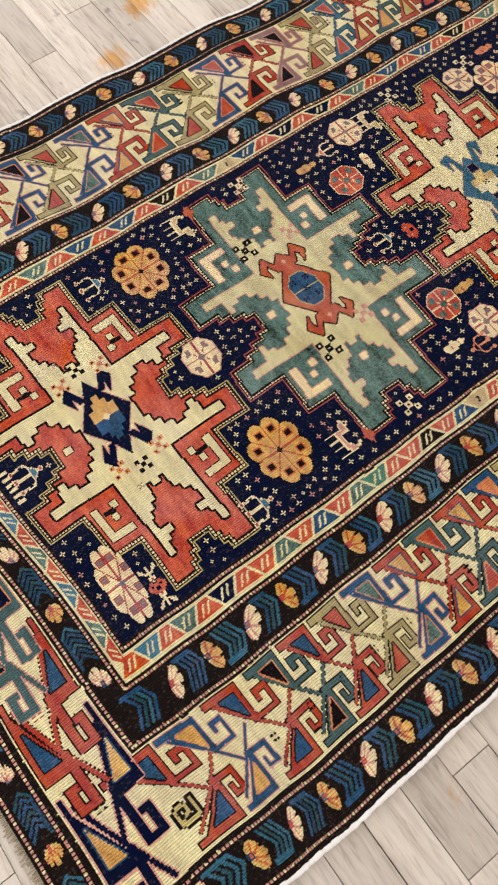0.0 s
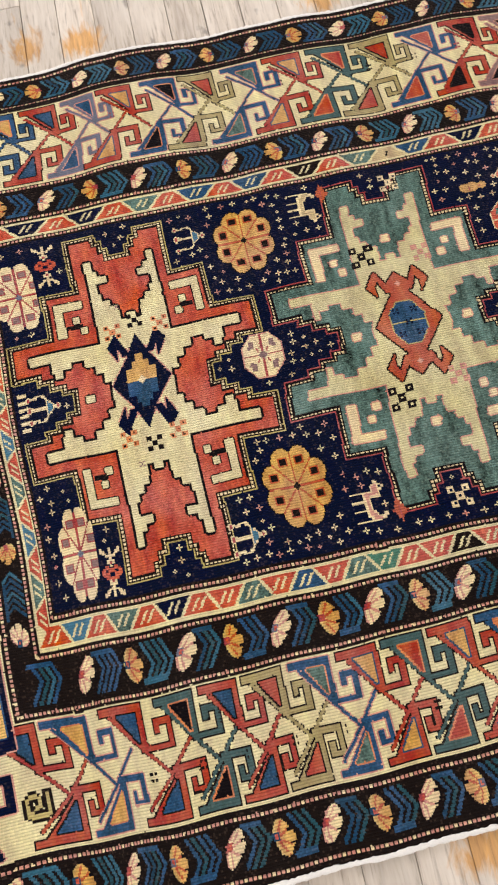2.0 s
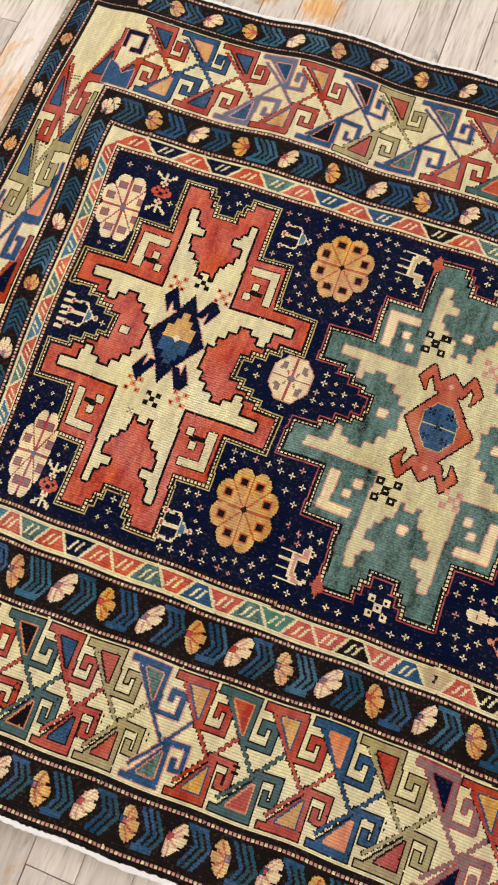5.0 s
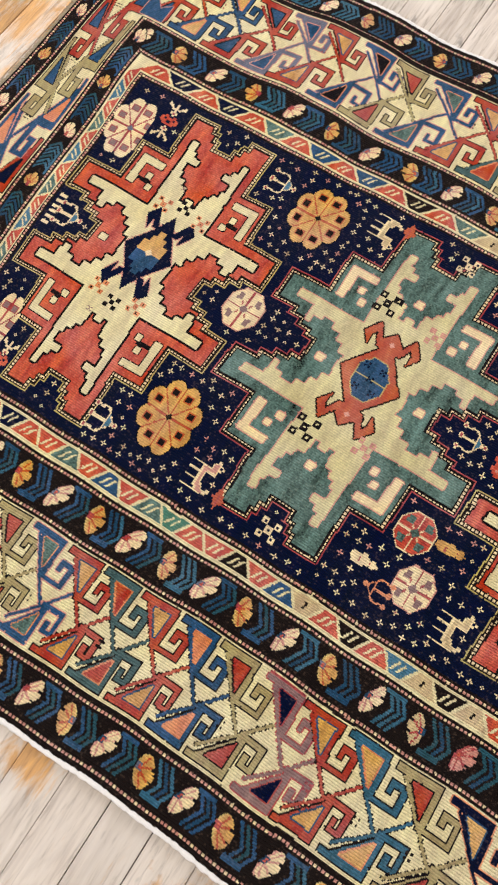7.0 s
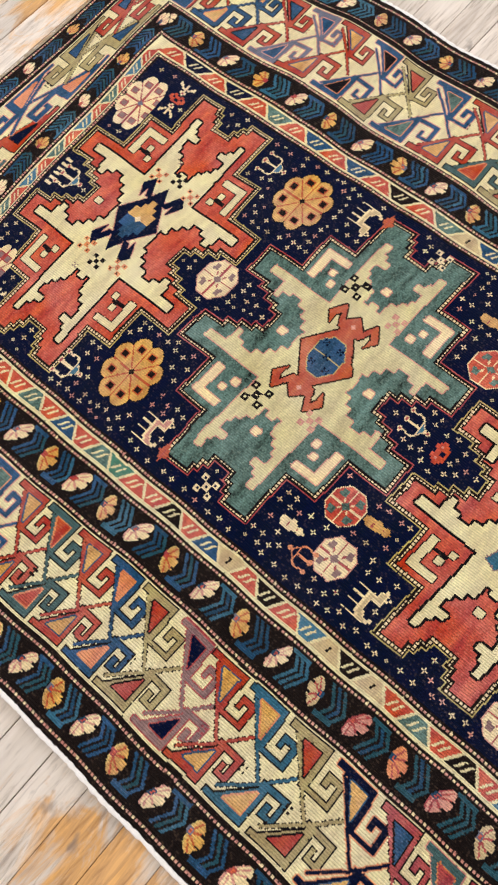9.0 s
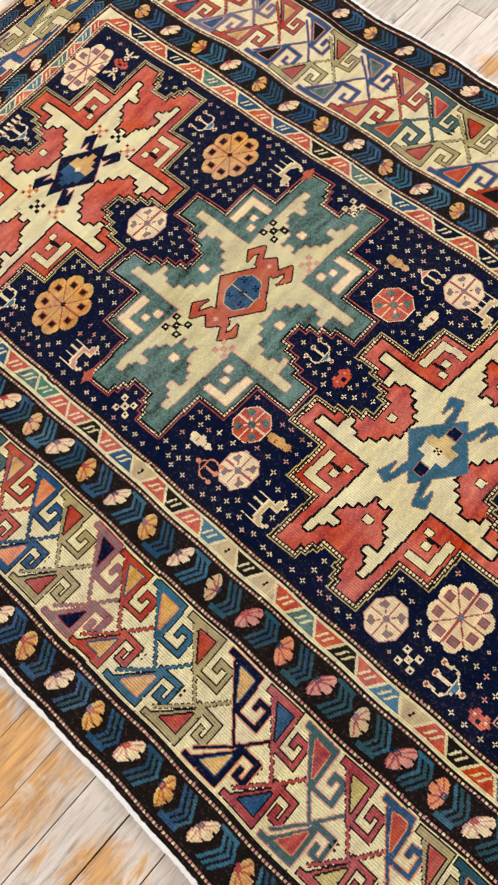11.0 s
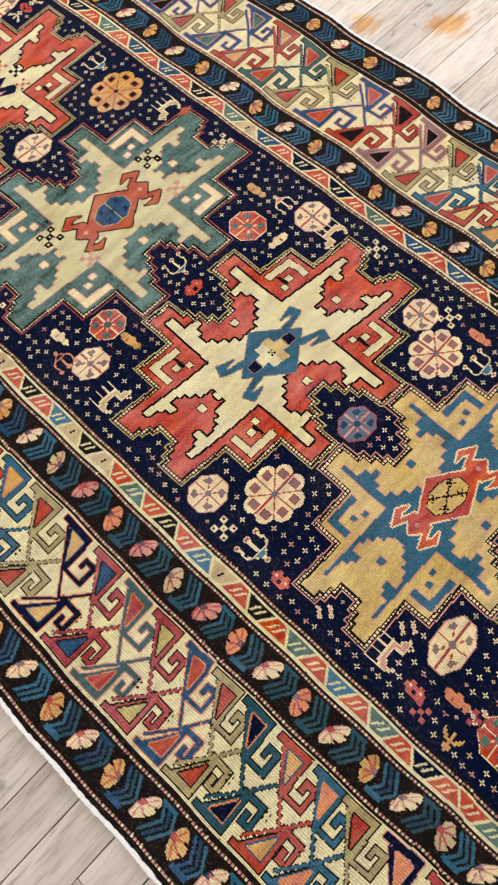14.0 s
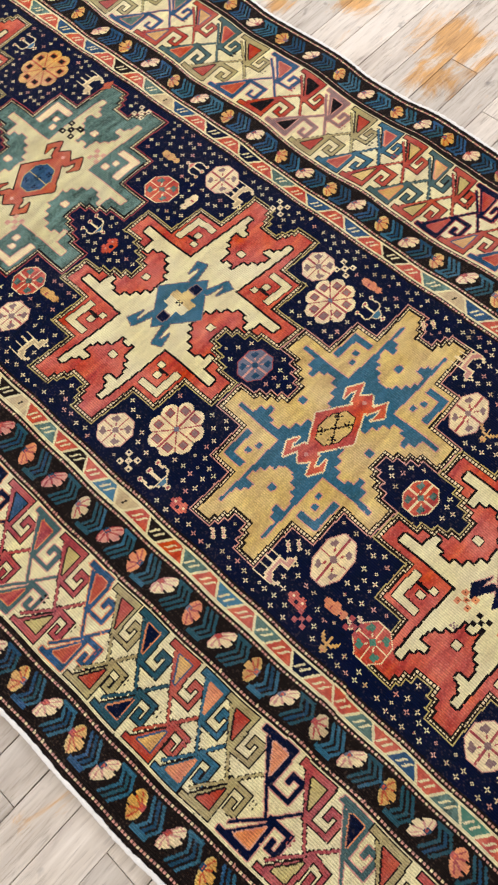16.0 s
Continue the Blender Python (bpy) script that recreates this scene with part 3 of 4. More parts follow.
def star(cx, cy, hw, hh, shear, bay, back, rim, body, inner, edge, centre, off=(0.0, 0.006), dots="white"):
    begin("star_medallion", "stepped eight-pointed star in %s and %s wool with a dotted dark rim" % (body, inner))
    win = window(cx - hw - 0.03, cx + hw + 0.03, cy - hh - 0.02, cy + hh + 0.02)
    V = GY[win] - cy
    U = GX[win] - cx - shear * V
    u, v = abs(U) * 0.203 / hw, abs(V) * 0.292 / hh
    sil = ((u < 0.085) & (v < 0.292)) | ((u < 0.137) & (v < 0.197)) | ((u < 0.203) & (v < 0.118))
    for a, b in ((0.030, 0.278), (0.022, 0.263), (0.013, 0.247)):
        sil &= ~((u < a) & (v > b))
    for a, b in ((0.050, 0.166), (0.038, 0.147), (0.025, 0.128), (0.014, 0.113)):
        sil &= ~((v < a) & (u > b))
    put(win, sil, rim)
    lay = sil
    bands = []
    for k in range(5):
        lay = ~grow(~lay, True)
        bands.append(lay)
    put(win, bands[0], "brown" if rim != "rose" else "black")
    ring = bands[1] & ~bands[3]
    i, j = np.meshgrid(np.arange(U.shape[1]), np.arange(U.shape[0]))
    put(win, ring & (i % 3 != 0) & (j % 3 != 0), dots)
    red = bands[4]
    put(win, red, body)
    W = ((u < 0.058) & (v < 0.243)) | ((v < 0.090) & (u < 0.170))
    W &= ~(u < bay * steps(TOP_BAY, v - min(back, 0.0) * 1.5))
    W &= ~((u > 0.007) & (u < 0.017) & (v > 0.124) & (v < 0.160))          # teeth at the bays' ends
    W &= ~(v < bay * steps(SIDE_BAY, u - back))
    W &= ~((v > 0.010) & (v < 0.023) & (u > 0.046 + back) & (u < 0.080))
    W &= ~((u > 0.138) & (v < 0.074)) & ~((v > 0.212) & (u < 0.040))
    W &= red
    if edge == "black":
        put(win, grow(grow(W)) & red, edge)
    outlined(win, W, inner, edge)
    # hooked corner blocks
    L = ((v > 0.161) & (v < 0.174) & (u > 0.074) & (u < 0.120)) | ((u > 0.107) & (u < 0.120) & (v > 0.112) & (v < 0.174))
    sq = ((abs(u - 0.088) < 0.0055) & (abs(v - 0.140) < 0.0055)) | ((abs(u - 0.078) < 0.0055) & (abs(v - 0.120) < 0.0055))
    hk = ((abs(u - 0.092) < 0.012) & (abs(v - 0.128) < 0.0035))
    if edge == "black":
        put(win, hk & red, edge)
    outlined(win, (L | sq) & red, inner if body != "teal" else "white", edge)
    # small eyes in the bays
    eye_in = "white" if body == "teal" else inner
    for a, b in ((0.0, 0.165), (0.085, 0.0)):
        e = (abs(u - a) < 0.0065) & (abs(v - b) < 0.0065)
        if body == "red":
            if not a:
                continue
            e &= U < 0
        outlined(win, e, eye_in, edge)
    centre(win, U - off[0], V - off[1])


def checker(win, U, V, u0, v0, dye, s=0.0125, heart=None):
    """Five little squares set as on a die."""
    for a in (-1, 0, 1):
        for b in (-1, 0, 1):
            if abs(a) == abs(b):
                m = (abs(U - u0 - a * s) < s * 0.5) & (abs(V - v0 - b * s) < s * 0.5)
                put(win, m, dye)
                if heart:
                    put(win, m & (abs(U - u0 - a * s) < s * 0.15) & (abs(V - v0 - b * s) < s * 0.15), heart)


def spread_flags(U, V, pts):
    """Four bent horns, mirrored to both sides and both ends."""
    return in_poly(abs(U), abs(V), pts)


def heart_one(win, U, V):
    m = (abs(U) / 0.046 + abs(V) / 0.070 < 1) | ((abs(U) < (0.082 - abs(V)) * 0.45) & (abs(V) > 0.050))
    m |= spread_flags(U, V, [(0.012, 0.046), (0.032, 0.088), (0.047, 0.066), (0.031, 0.036), (0.031, 0.060), (0.024, 0.044)])
    put(win, grow(m) & ~m & (DYE[win] == INDEX["cream"]) & (abs(V) < 0.06), "pink")
    put(win, m, "navy")
    g = ((abs(U) < 0.023) & (abs(V - 0.011) < 0.011)) | ((abs(U) < 0.013) & (V > 0) & (V < 0.033)) | ((abs(U) < 0.006) & (V > 0) & (V < 0.045))
    put(win, g, "gold")
    b = ((abs(U) < 0.023) & (abs(V + 0.012) < 0.012)) | ((abs(U) < 0.012) & (V < 0) & (V > -0.036)) | ((abs(U) < 0.006) & (V < 0) & (V > -0.044))
    put(win, b, "blue")
    put(win, abs(U) + abs(V) < 0.007, "white")
    for s in (-1, 1):
        checker(win, U, V, 0.003, s * 0.106, "black", 0.0080)
    for su, sv in ((1, 1), (-1, 1), (1, -1), (-1, -1)):
        checker(win, U, V, su * 0.038 + 0.004, sv * 0.092, "salmon", 0.0088, "brown")
    checker(win, U, V, -0.020, 0.135, "taupe", 0.0030)
    checker(win, U, V, -0.022, -0.135, "taupe", 0.0030)


def heart_two(win, U, V, rim="brown", main="orange", mid="blue", ring="olive", speck="navy", bold=True, slim=1.0):
    u = U / slim
    hexa = abs(u) < np.minimum(0.052 - abs(V) * 0.74, 0.052)
    hexa &= abs(V) < 0.058
    head = (abs(u) < 0.025 - abs(abs(V) - 0.064) * 1.0) & (abs(V) < 0.092)
    m = hexa | head | spread_flags(u, V, [(0.012, 0.060), (0.032, 0.096), (0.050, 0.070), (0.035, 0.049), (0.037, 0.068), (0.031, 0.078), (0.020, 0.054)])
    outlined(win, m, main, rim, True)
    o = np.maximum(np.maximum(abs(u) / 0.0265, abs(V) / 0.036), (abs(u) / 0.0265 + abs(V) / 0.036) / 1.42) < 1
    outlined(win, o, mid, ring)
    put(win, o & ((abs(V) < 0.0016) if bold else (abs(abs(u) * 1.2 - abs(V)) < 0.0022)), ring)
    for a, b in ((0, 0), (-0.014, 0.02), (0.014, 0.02), (-0.014, -0.02), (0.014, -0.02)):
        checker(win, U, V, a * slim, b, speck, 0.0034)
    put(win, (abs(U) + abs(abs(V) - 0.068) < 0.005), "pink")
    if bold:
        for s in (-1, 1):
            checker(win, U, V, -0.040 - 0.002 * s, s * 0.124 + 0.004, "black", 0.0125, "cream")
            checker(win, U, V, 0.052, s * 0.108 + 0.008, "pink", 0.0095, "olive")


def heart_three(win, U, V):
    m = (abs(U) / 0.056 + abs(V) / 0.070 < 1)
    m |= spread_flags(U, V, [(0.012, 0.048), (0.026, 0.094), (0.046, 0.086), (0.036, 0.054), (0.034, 0.074), (0.028, 0.078), (0.024, 0.044)])
    outlined(win, m, "petrol", "taupe")
    put(win, ((abs(U) < 0.026) & (abs(V - 0.008) < 0.009)) | ((abs(U) < 0.011) & (V > 0) & (V < 0.034)), "ochre")
    put(win, ((abs(U) < 0.024) & (abs(V + 0.008) < 0.009)) | ((abs(U) < 0.010) & (V < 0) & (V > -0.034)), "cream")
    for sv in (-1, 1):
        sq = (abs(U) < 0.0085) & (abs(V - sv * 0.040) < 0.0085)
        outlined(win, sq, "navy", "taupe")
    checker(win, U, V, 0, 0, "black", 0.0036)


def heart_four(win, U, V):
    heart_two(win, U, V, "white", "cherry", "ochre", "brown", "black", False, 0.80)


STARS = ((0.006, -0.014, 0.198, 0.292, -0.020, 0.98, 0.002, "olive", "red", "cream", "black", heart_one, (-0.001, 0.013)),
         (0.429, -0.008, 0.212, 0.282, 0.030, 0.97, 0.010, "rose", "teal", "straw", "pink", heart_two, (-0.003, 0.007)),
         (0.850, -0.020, 0.201, 0.271, 0.085, 0.97, 0.005, "olive", "cherry", "cream", "black", heart_three, (0.004, 0.001)),
         (1.224, -0.016, 0.172, 0.268, 0.055, 1.08, -0.010, "pink", "ochre", "petrol", "pink", heart_four, (0.002, -0.004)),
         (1.594, -0.016, 0.198, 0.264, 0.050, 0.97, 0.005, "olive", "cherry", "cream", "black", heart_one),
         (1.998, -0.014, 0.200, 0.268, 0.030, 0.97, 0.010, "rose", "teal", "straw", "pink", heart_two))
for row in STARS:
    star(*row)


# -- flowers of the field
def rosette(cx, cy, rx, ry, dye, eye="brown", rib="orange", petals=8, cut=0.0):
    begin("rosette", "round %s wool flower with dark-eyed petals" % dye)
    win = window(cx - rx * 1.2, cx + rx * 1.2, cy - ry * 1.2, cy + ry * 1.2)
    U, V = (GX[win] - cx) / rx, (GY[win] - cy) / ry
    m, eyes, ribs = np.zeros(U.shape, bool), np.zeros(U.shape, bool), np.zeros(U.shape, bool)
    for k in range(petals):
        a = (k + 0.5) * 2 * math.pi / petals
        c, s = math.cos(a), math.sin(a)
        m |= (U - 0.68 * c) ** 2 + (V - 0.68 * s) ** 2 < 0.105
        e = (abs(U - 0.68 * c) * rx < 0.0052) & (abs(V - 0.68 * s) * ry < 0.0052)
        eyes |= e
        a2 = k * 2 * math.pi / petals
        ribs |= seg_dist(U * rx, V * ry, (0, 0), (0.86 * rx * math.cos(a2), 0.86 * ry * math.sin(a2))) < 0.0012
    m |= U ** 2 + V ** 2 < 0.5
    m &= U < 1.2 - cut
    if dye == "gold":
        put(win, grow(m) & ~m, "black")
    put(win, m, dye)
    put(win, m & ribs, rib)
    put(win, grow(eyes, True) & m, rib)
    put(win, eyes & m, eye)
    put(win, (abs(U) * rx + abs(V) * ry < 0.006), eye if dye == "gold" else "purple")


def octagon(cx, cy, rx, ry, dye, rib, edge, speck="taupe"):
    begin("octagon_flower", "eight-sided %s wool flower with ribbed quarters" % dye)
    win = window(cx - rx * 1.2, cx + rx * 1.2, cy - ry * 1.2, cy + ry * 1.2)
    U, V = (GX[win] - cx) / rx, (GY[win] - cy) / ry
    m = np.maximum(np.maximum(abs(U), abs(V)), (abs(U) + abs(V)) / 1.45) < 1
    outlined(win, m, dye, edge)
    put(win, m & ((abs(U) * rx < 0.0019) | (abs(V) * ry < 0.0019)), rib)
    put(win, m & (abs(abs(U) - abs(V)) < 0.07) & (abs(U) > 0.22) & (abs(U) < 0.36), rib)
    sp = (abs(U) * rx + abs(V) * ry < 0.0075)
    for a, b in itertools.product((-0.52, 0.52), repeat=2):
        sp |= (abs(U - a) * rx < 0.0042) & (abs(V - b) * ry < 0.0055)
        sp |= (abs(U - a * 1.25) * rx < 0.0030) & (abs(V - b * 0.8) * ry < 0.0030)
    put(win, sp & m, speck)


def chart(name, label, cx, cy, rows, key, flip_x=False, flip_y=False, scale=1, turn=False):
    """A little figure from its weaving chart, one letter a knot."""
    begin(name, label)
    rows = rows.split()
    wide = max(len(t) for t in rows)
    rows = [t.ljust(wide, ".") for t in rows]
    if flip_y:
        rows = rows[::-1]
    if flip_x:
        rows = [r[::-1] for r in rows]
    if turn:
        rows = ["".join(r[i] for r in rows) for i in range(len(rows[0]))]
    w = max(len(t) for t in rows)
    rows = [t.ljust(w, ".") for t in rows]
    h, s = len(rows), 0.0029 * scale
    win = window(cx - w * s / 2, cx + w * s / 2, cy - h * s / 2, cy + h * s / 2)
    c = np.floor((GX[win] - cx) / s + w / 2).astype(int)
    q = np.floor((cy - GY[win]) / s + h / 2).astype(int)
    ok = (c >= 0) & (c < w) & (q >= 0) & (q < h)
    letters = np.array([list(t) for t in rows])[np.clip(q, 0, h - 1), np.clip(c, 0, w - 1)]
    for ch, dye in key.items():
        put(win, ok & (letters == ch), dye)


GOAT = """
............w......
............ww.....
...........wgww....
..........wggw.w...
..........wggww....
wwwwwwwwwwwggw.....
......wggggggw.....
......wggwwwww.....
......wgw..........
wwwwwwwgw..........
......wgw..........
......wgw..........
......wgw..........
wwwwwwwgw..........
......wggw.........
......wgggw..ww....
......wwgggwwww....
.......wggggww.....
wwwwwwwwwwww......."""
COMB = """
.ww..................
wrrw..wwwww..........
wrrwwww...ww.........
.ww........ww........
............w........
............ww.......
............wbw......
.ww.........wbbw.....
wrrw........wbbbw.ww.
wrrwwwwwwwwwwbbbwwrrw
wrrwwwwwwwwwwbbbwwrrw
.ww.........wbbbw.ww.
............wbbw.....
............wbw......
............ww.......
............w........
.ww........ww........
wrrwwww...ww.........
wrrw..wwwww..........
.ww.................."""
LEAF = """
...r....
..rrr...
..rrr...
.rrrrr..
.rrgrr..
rrrgrrr.
rrrgrrrr
.rrgrrr.
..rgrr..
..rgr...
...r....
...r...."""
FORK = """
w...w...w
ww..w..ww
.ww.w.ww.
..wwwww..
....w....
...www...
...wrw...
....w...."""
BUD = """
..rr..rr..
.rrrrrrrr.
rrwrrrrwrr
rrrr..rrrr
.rrr..rrr.
..rrrrrr.."""
BIRD = """
......www.......
.wwwwwwwww..ww..
wwwwwwwwwwwwwww.
wwwwwgwwwwwgwwww
wwwwwgwwwwwwwww.
.wwwwgwwwww.ww..
..wwwwwww......."""
LOZENGES = """
..w....
.wgw...
..wgw..
...wgw.
....wgw
.....w."""
# an olive coil fills each corner
COIL = """
..bbbbbbb...
.bwwwwwwwb..
bwwbbbbwwwb.
bwwb.bwbwwb.
bwwbbwwbwwb.
.bwwwwbbwwb.
..bbbb.bwwb.
bbbbbbbbwwb.
bwwwwwwwwb..
bbbbbbbbb..."""
WG = {"w": "white", "g": "pink", "r": "rose", "b": "sky"}
GREY = {"w": "white", "g": "tan", "r": "rose", "b": "sky"}

for fx in (-0.268, RX0 + RX1 + 0.268):
    chart("coil_figure", "small olive wool coil", fx, -0.559, COIL, {"w": "olive", "b": "brown"}, scale=1.2, turn=True)
rosette(0.211, 0.206, 0.050, 0.062, "gold")
rosette(0.201, -0.218, 0.049, 0.063, "gold", "brown", "orange")
rosette(-0.160, 0.190, 0.040, 0.066, "white", "taupe", "rose", 8, 0.55)
rosette(-0.138, -0.248, 0.034, 0.072, "white", "taupe", "rose", 8, 0.45)
octagon(0.194, -0.003, 0.030, 0.036, "white", "rose", "pink", "taupe")
octagon(0.641, 0.143, 0.031, 0.031, "cherry", "white", "white", "teal")
octagon(0.712, 0.238, 0.030, 0.032, "white", "rose", "pink", "taupe")
octagon(0.603, -0.172, 0.027, 0.030, "cherry", "white", "white", "teal")
octagon(0.641, -0.242, 0.028, 0.031, "white", "rose", "pink", "taupe")
octagon(0.949, -0.271, 0.027, 0.031, "white", "rose", "pink", "taupe")
rosette(1.024, -0.199, 0.046, 0.053, "white", "taupe", "rose")
octagon(0.989, 0.208, 0.027, 0.031, "white", "rose", "pink", "taupe")
rosette(1.054, 0.164, 0.044, 0.052, "white", "taupe", "rose")
octagon(1.046, -0.022, 0.026, 0.031, "purple", "pink", "rose", "indigo")
octagon(1.368, -0.189, 0.026, 0.043, "white", "rose", "pink", "taupe")
octagon(1.374, 0.148, 0.026, 0.040, "white", "rose", "pink", "taupe")
octagon(1.404, -0.020, 0.024, 0.030, "cherry", "white", "white", "teal")
octagon(1.491, -0.247, 0.027, 0.030, "cherry", "white", "white", "green")
octagon(1.485, 0.230, 0.027, 0.030, "cherry", "white", "white", "green")
octagon(1.700, -0.246, 0.029, 0.032, "white", "rose", "pink", "taupe")
octagon(1.700, 0.226, 0.029, 0.032, "white", "rose", "pink", "taupe")
rosette(1.785, -0.190, 0.045, 0.052, "white", "taupe", "rose")
rosette(1.785, 0.165, 0.045, 0.052, "white", "taupe", "rose")
octagon(1.788, -0.020, 0.026, 0.030, "white", "rose", "pink", "taupe")

chart("goat_figure", "long-legged white wool beast", 0.322, 0.240, GOAT, GREY, flip_y=True, scale=1.12)
chart("goat_figure", "long-legged white wool beast", 0.300, -0.264, GOAT, WG, scale=1.12)
chart("goat_figure", "long-legged white wool beast", 0.766, 0.230, GOAT, GREY, flip_y=True, scale=1.12)
chart("goat_figure", "long-legged white wool beast", 0.718, -0.260, GOAT, GREY, scale=1.12)
chart("goat_figure", "long-legged white wool beast", 1.310, -0.256, GOAT, WG, scale=1.12)
chart("goat_figure", "long-legged white wool beast", 1.322, 0.222, GOAT, WG, flip_y=True, scale=1.12)
chart("comb_figure", "branched white and blue wool comb", 0.124, 0.232, COMB, WG, scale=0.88)
chart("comb_figure", "branched white and blue wool comb", 0.114, -0.277, COMB, WG, scale=0.88)
chart("comb_figure", "branched white and blue wool comb", -0.150, -0.013, COMB, WG, scale=0.88)
chart("comb_figure", "branched white and blue wool comb", 1.066, -0.283, COMB, GREY, scale=0.88)
chart("comb_figure", "branched white and blue wool comb", 1.128, 0.198, COMB, GREY, scale=0.88)
chart("comb_figure", "small branched white wool comb", 0.608, -0.004, COMB, WG, scale=0.80)
chart("bud_figure", "small red wool bud", 0.660, -0.018, BUD, {"r": "cherry", "w": "pink"}, turn=True, scale=1.4)
chart("comb_figure", "branched white and red wool comb", 0.650, 0.224, COMB, {"w": "white", "b": "cherry", "r": "salmon"}, flip_x=True, scale=0.72)
chart("comb_figure", "branched white and red wool comb", 0.600, -0.272, COMB, {"w": "salmon", "b": "navy", "r": "salmon"}, flip_x=True, scale=0.72)
for x, y, dye in ((1.123, -0.291, "cherry"),
                  (1.365, -0.276, "cherry"), (1.42, 0.225, "salmon")):
    chart("bud_figure", "small %s wool bud" % dye, x, y, BUD, {"r": dye, "w": "rose" if dye != "cherry" else "white"}, scale=1.2)
for x, y, dye in ((0.596, 0.213, "gold"), (0.657, -0.167, "gold"), (0.703, 0.155, "white"), (0.5635, -0.246, "white"), (1.4185, -0.2446, "salmon"), (1.093, 0.239, "salmon")):
    chart("bird_figure", "small %s wool bird" % dye, x, y, BIRD, {"w": dye, "g": "rose"}, scale=0.95, turn=dye == "white" and y > 0)
for x, y in ((0.353, 0.262), (0.336, -0.284)):
    chart("leaf_figure", "small rust-brown wool leaf", x, y, LEAF, {"r": "orange", "g": "rose"}, scale=1.0)
for x, y, fl in ((-0.092, -0.262, False), (-0.092, -0.305, True), (-0.112, 0.262, False), (-0.112, 0.212, True)):
    chart("tulip_figure", "small white wool tulip", x, y, FORK, {"w": "white", "r": "rose"}, flip_y=fl, scale=1.2)
for x, y in ((-0.092, -0.284), (-0.112, 0.238)):
    chart("bud_figure", "small red wool bud", x, y, BUD, {"r": "red", "w": "navy"}, scale=1.15)
for x, y in ((1.206, -0.276), (1.225, 0.245), (1.458, -0.236), (1.310, -0.209)):
    chart("lozenge_figure", "chain of small light wool lozenges", x, y, LOZENGES, WG, scale=1)
    chart("lozenge_figure", "chain of small light wool lozenges", x - 0.012, y - 0.012, LOZENGES, WG, scale=1)
chart("fork_figure", "small golden wool fork", 1.440, -0.296, FORK, {"w": "gold", "r": "salmon"}, scale=1.3)
chart("fork_figure", "small golden wool fork", 1.4169, 0.1355, FORK, {"w": "gold", "r": "salmon"}, scale=1.3)
for x, y in ((1.455, -0.248), (1.388, -0.292)):
    begin("die_figure", "five small red wool squares set as on a die")
    win = window(x - 0.04, x + 0.04, y - 0.04, y + 0.04)
    checker(win, GX[win] - x, GY[win] - y, 0, 0, "rose", 0.0085)
for x, y in ((0.463, 0.256), (0.424, -0.284), (1.007, -0.293), (1.030, 0.236), (0.845, 0.262), (1.56, 0.245)):
    begin("die_figure", "five small white wool squares set as on a die")
    win = window(x - 0.04, x + 0.04, y - 0.04, y + 0.04)
    checker(win, GX[win] - x, GY[win] - y, 0, 0, "white", 0.0105, "navy")
begin("tally_figure", "row of short white wool dashes")
for k in range(6):
    rect(-0.187, -0.173, -0.045 + k * 0.012, -0.040 + k * 0.012, "white")

# -- small crosses wherever the navy ground is free
resume(FIELD)
NAVY = INDEX["navy"]
for _ in range(60000):
    a = rnd.randint(round((FX0 - RX0) / CELL) + 4, round((FX1 - RX0) / CELL) - 5)
    b = rnd.randint(round((FY0 - RY0) / CELL) + 4, round((FY1 - RY0) / CELL) - 5)
    if (DYE[b - 5:b + 5, a - 4:a + 6] == NAVY).all():
        light = INDEX[rnd.choice(("white", "white", "white", "white", "cream", "tan", "pink"))]
        long = rnd.random() < 0.85
        for da, db in ((1, 0), (-1, 0), (0, 1), (0, -1)):
            DYE[b + db, a + da] = light
            if long:
                DYE[b + 2 * db, a + 2 * da] = light
        if rnd.random() < 0.3:
            DYE[b, a] = INDEX["rose"]


# -- the hand's unevenness: rows drift by a knot, and single knots stray at the edges of a colour
nr = np.random.RandomState(5)


def drift(shape, step, amount):
    gh, gw = shape[0] // step + 3, shape[1] // step + 3
    g = nr.uniform(-1, 1, (gh, gw))
    y, x = np.arange(shape[0]) / step, np.arange(shape[1]) / step
    y0, x0 = y.astype(int), x.astype(int)
    fy, fx = (y - y0)[:, None], (x - x0)[None, :]
    a, b_, c, d = g[y0][:, x0], g[y0][:, x0 + 1], g[y0 + 1][:, x0], g[y0 + 1][:, x0 + 1]
    return amount * ((a * (1 - fx) + b_ * fx) * (1 - fy) + (c * (1 - fx) + d * fx) * fy)


JJ, II = np.meshgrid(np.arange(NV), np.arange(NU), indexing="ij")
sj = np.clip(np.round(JJ + drift(JJ.shape, 60, 0.62)), 0, NV - 1).astype(int)
si = np.clip(np.round(II + drift(JJ.shape, 60, 0.62)), 0, NU - 1).astype(int)
DYE, PART = DYE[sj, si], PART[sj, si]
stray = nr.uniform(size=DYE.shape) < 0.012
DYE = np.where(stray, np.roll(DYE, 1, 0), DYE)
stray = nr.uniform(size=DYE.shape) < 0.012
DYE = np.where(stray, np.roll(DYE, -1, 1), DYE)


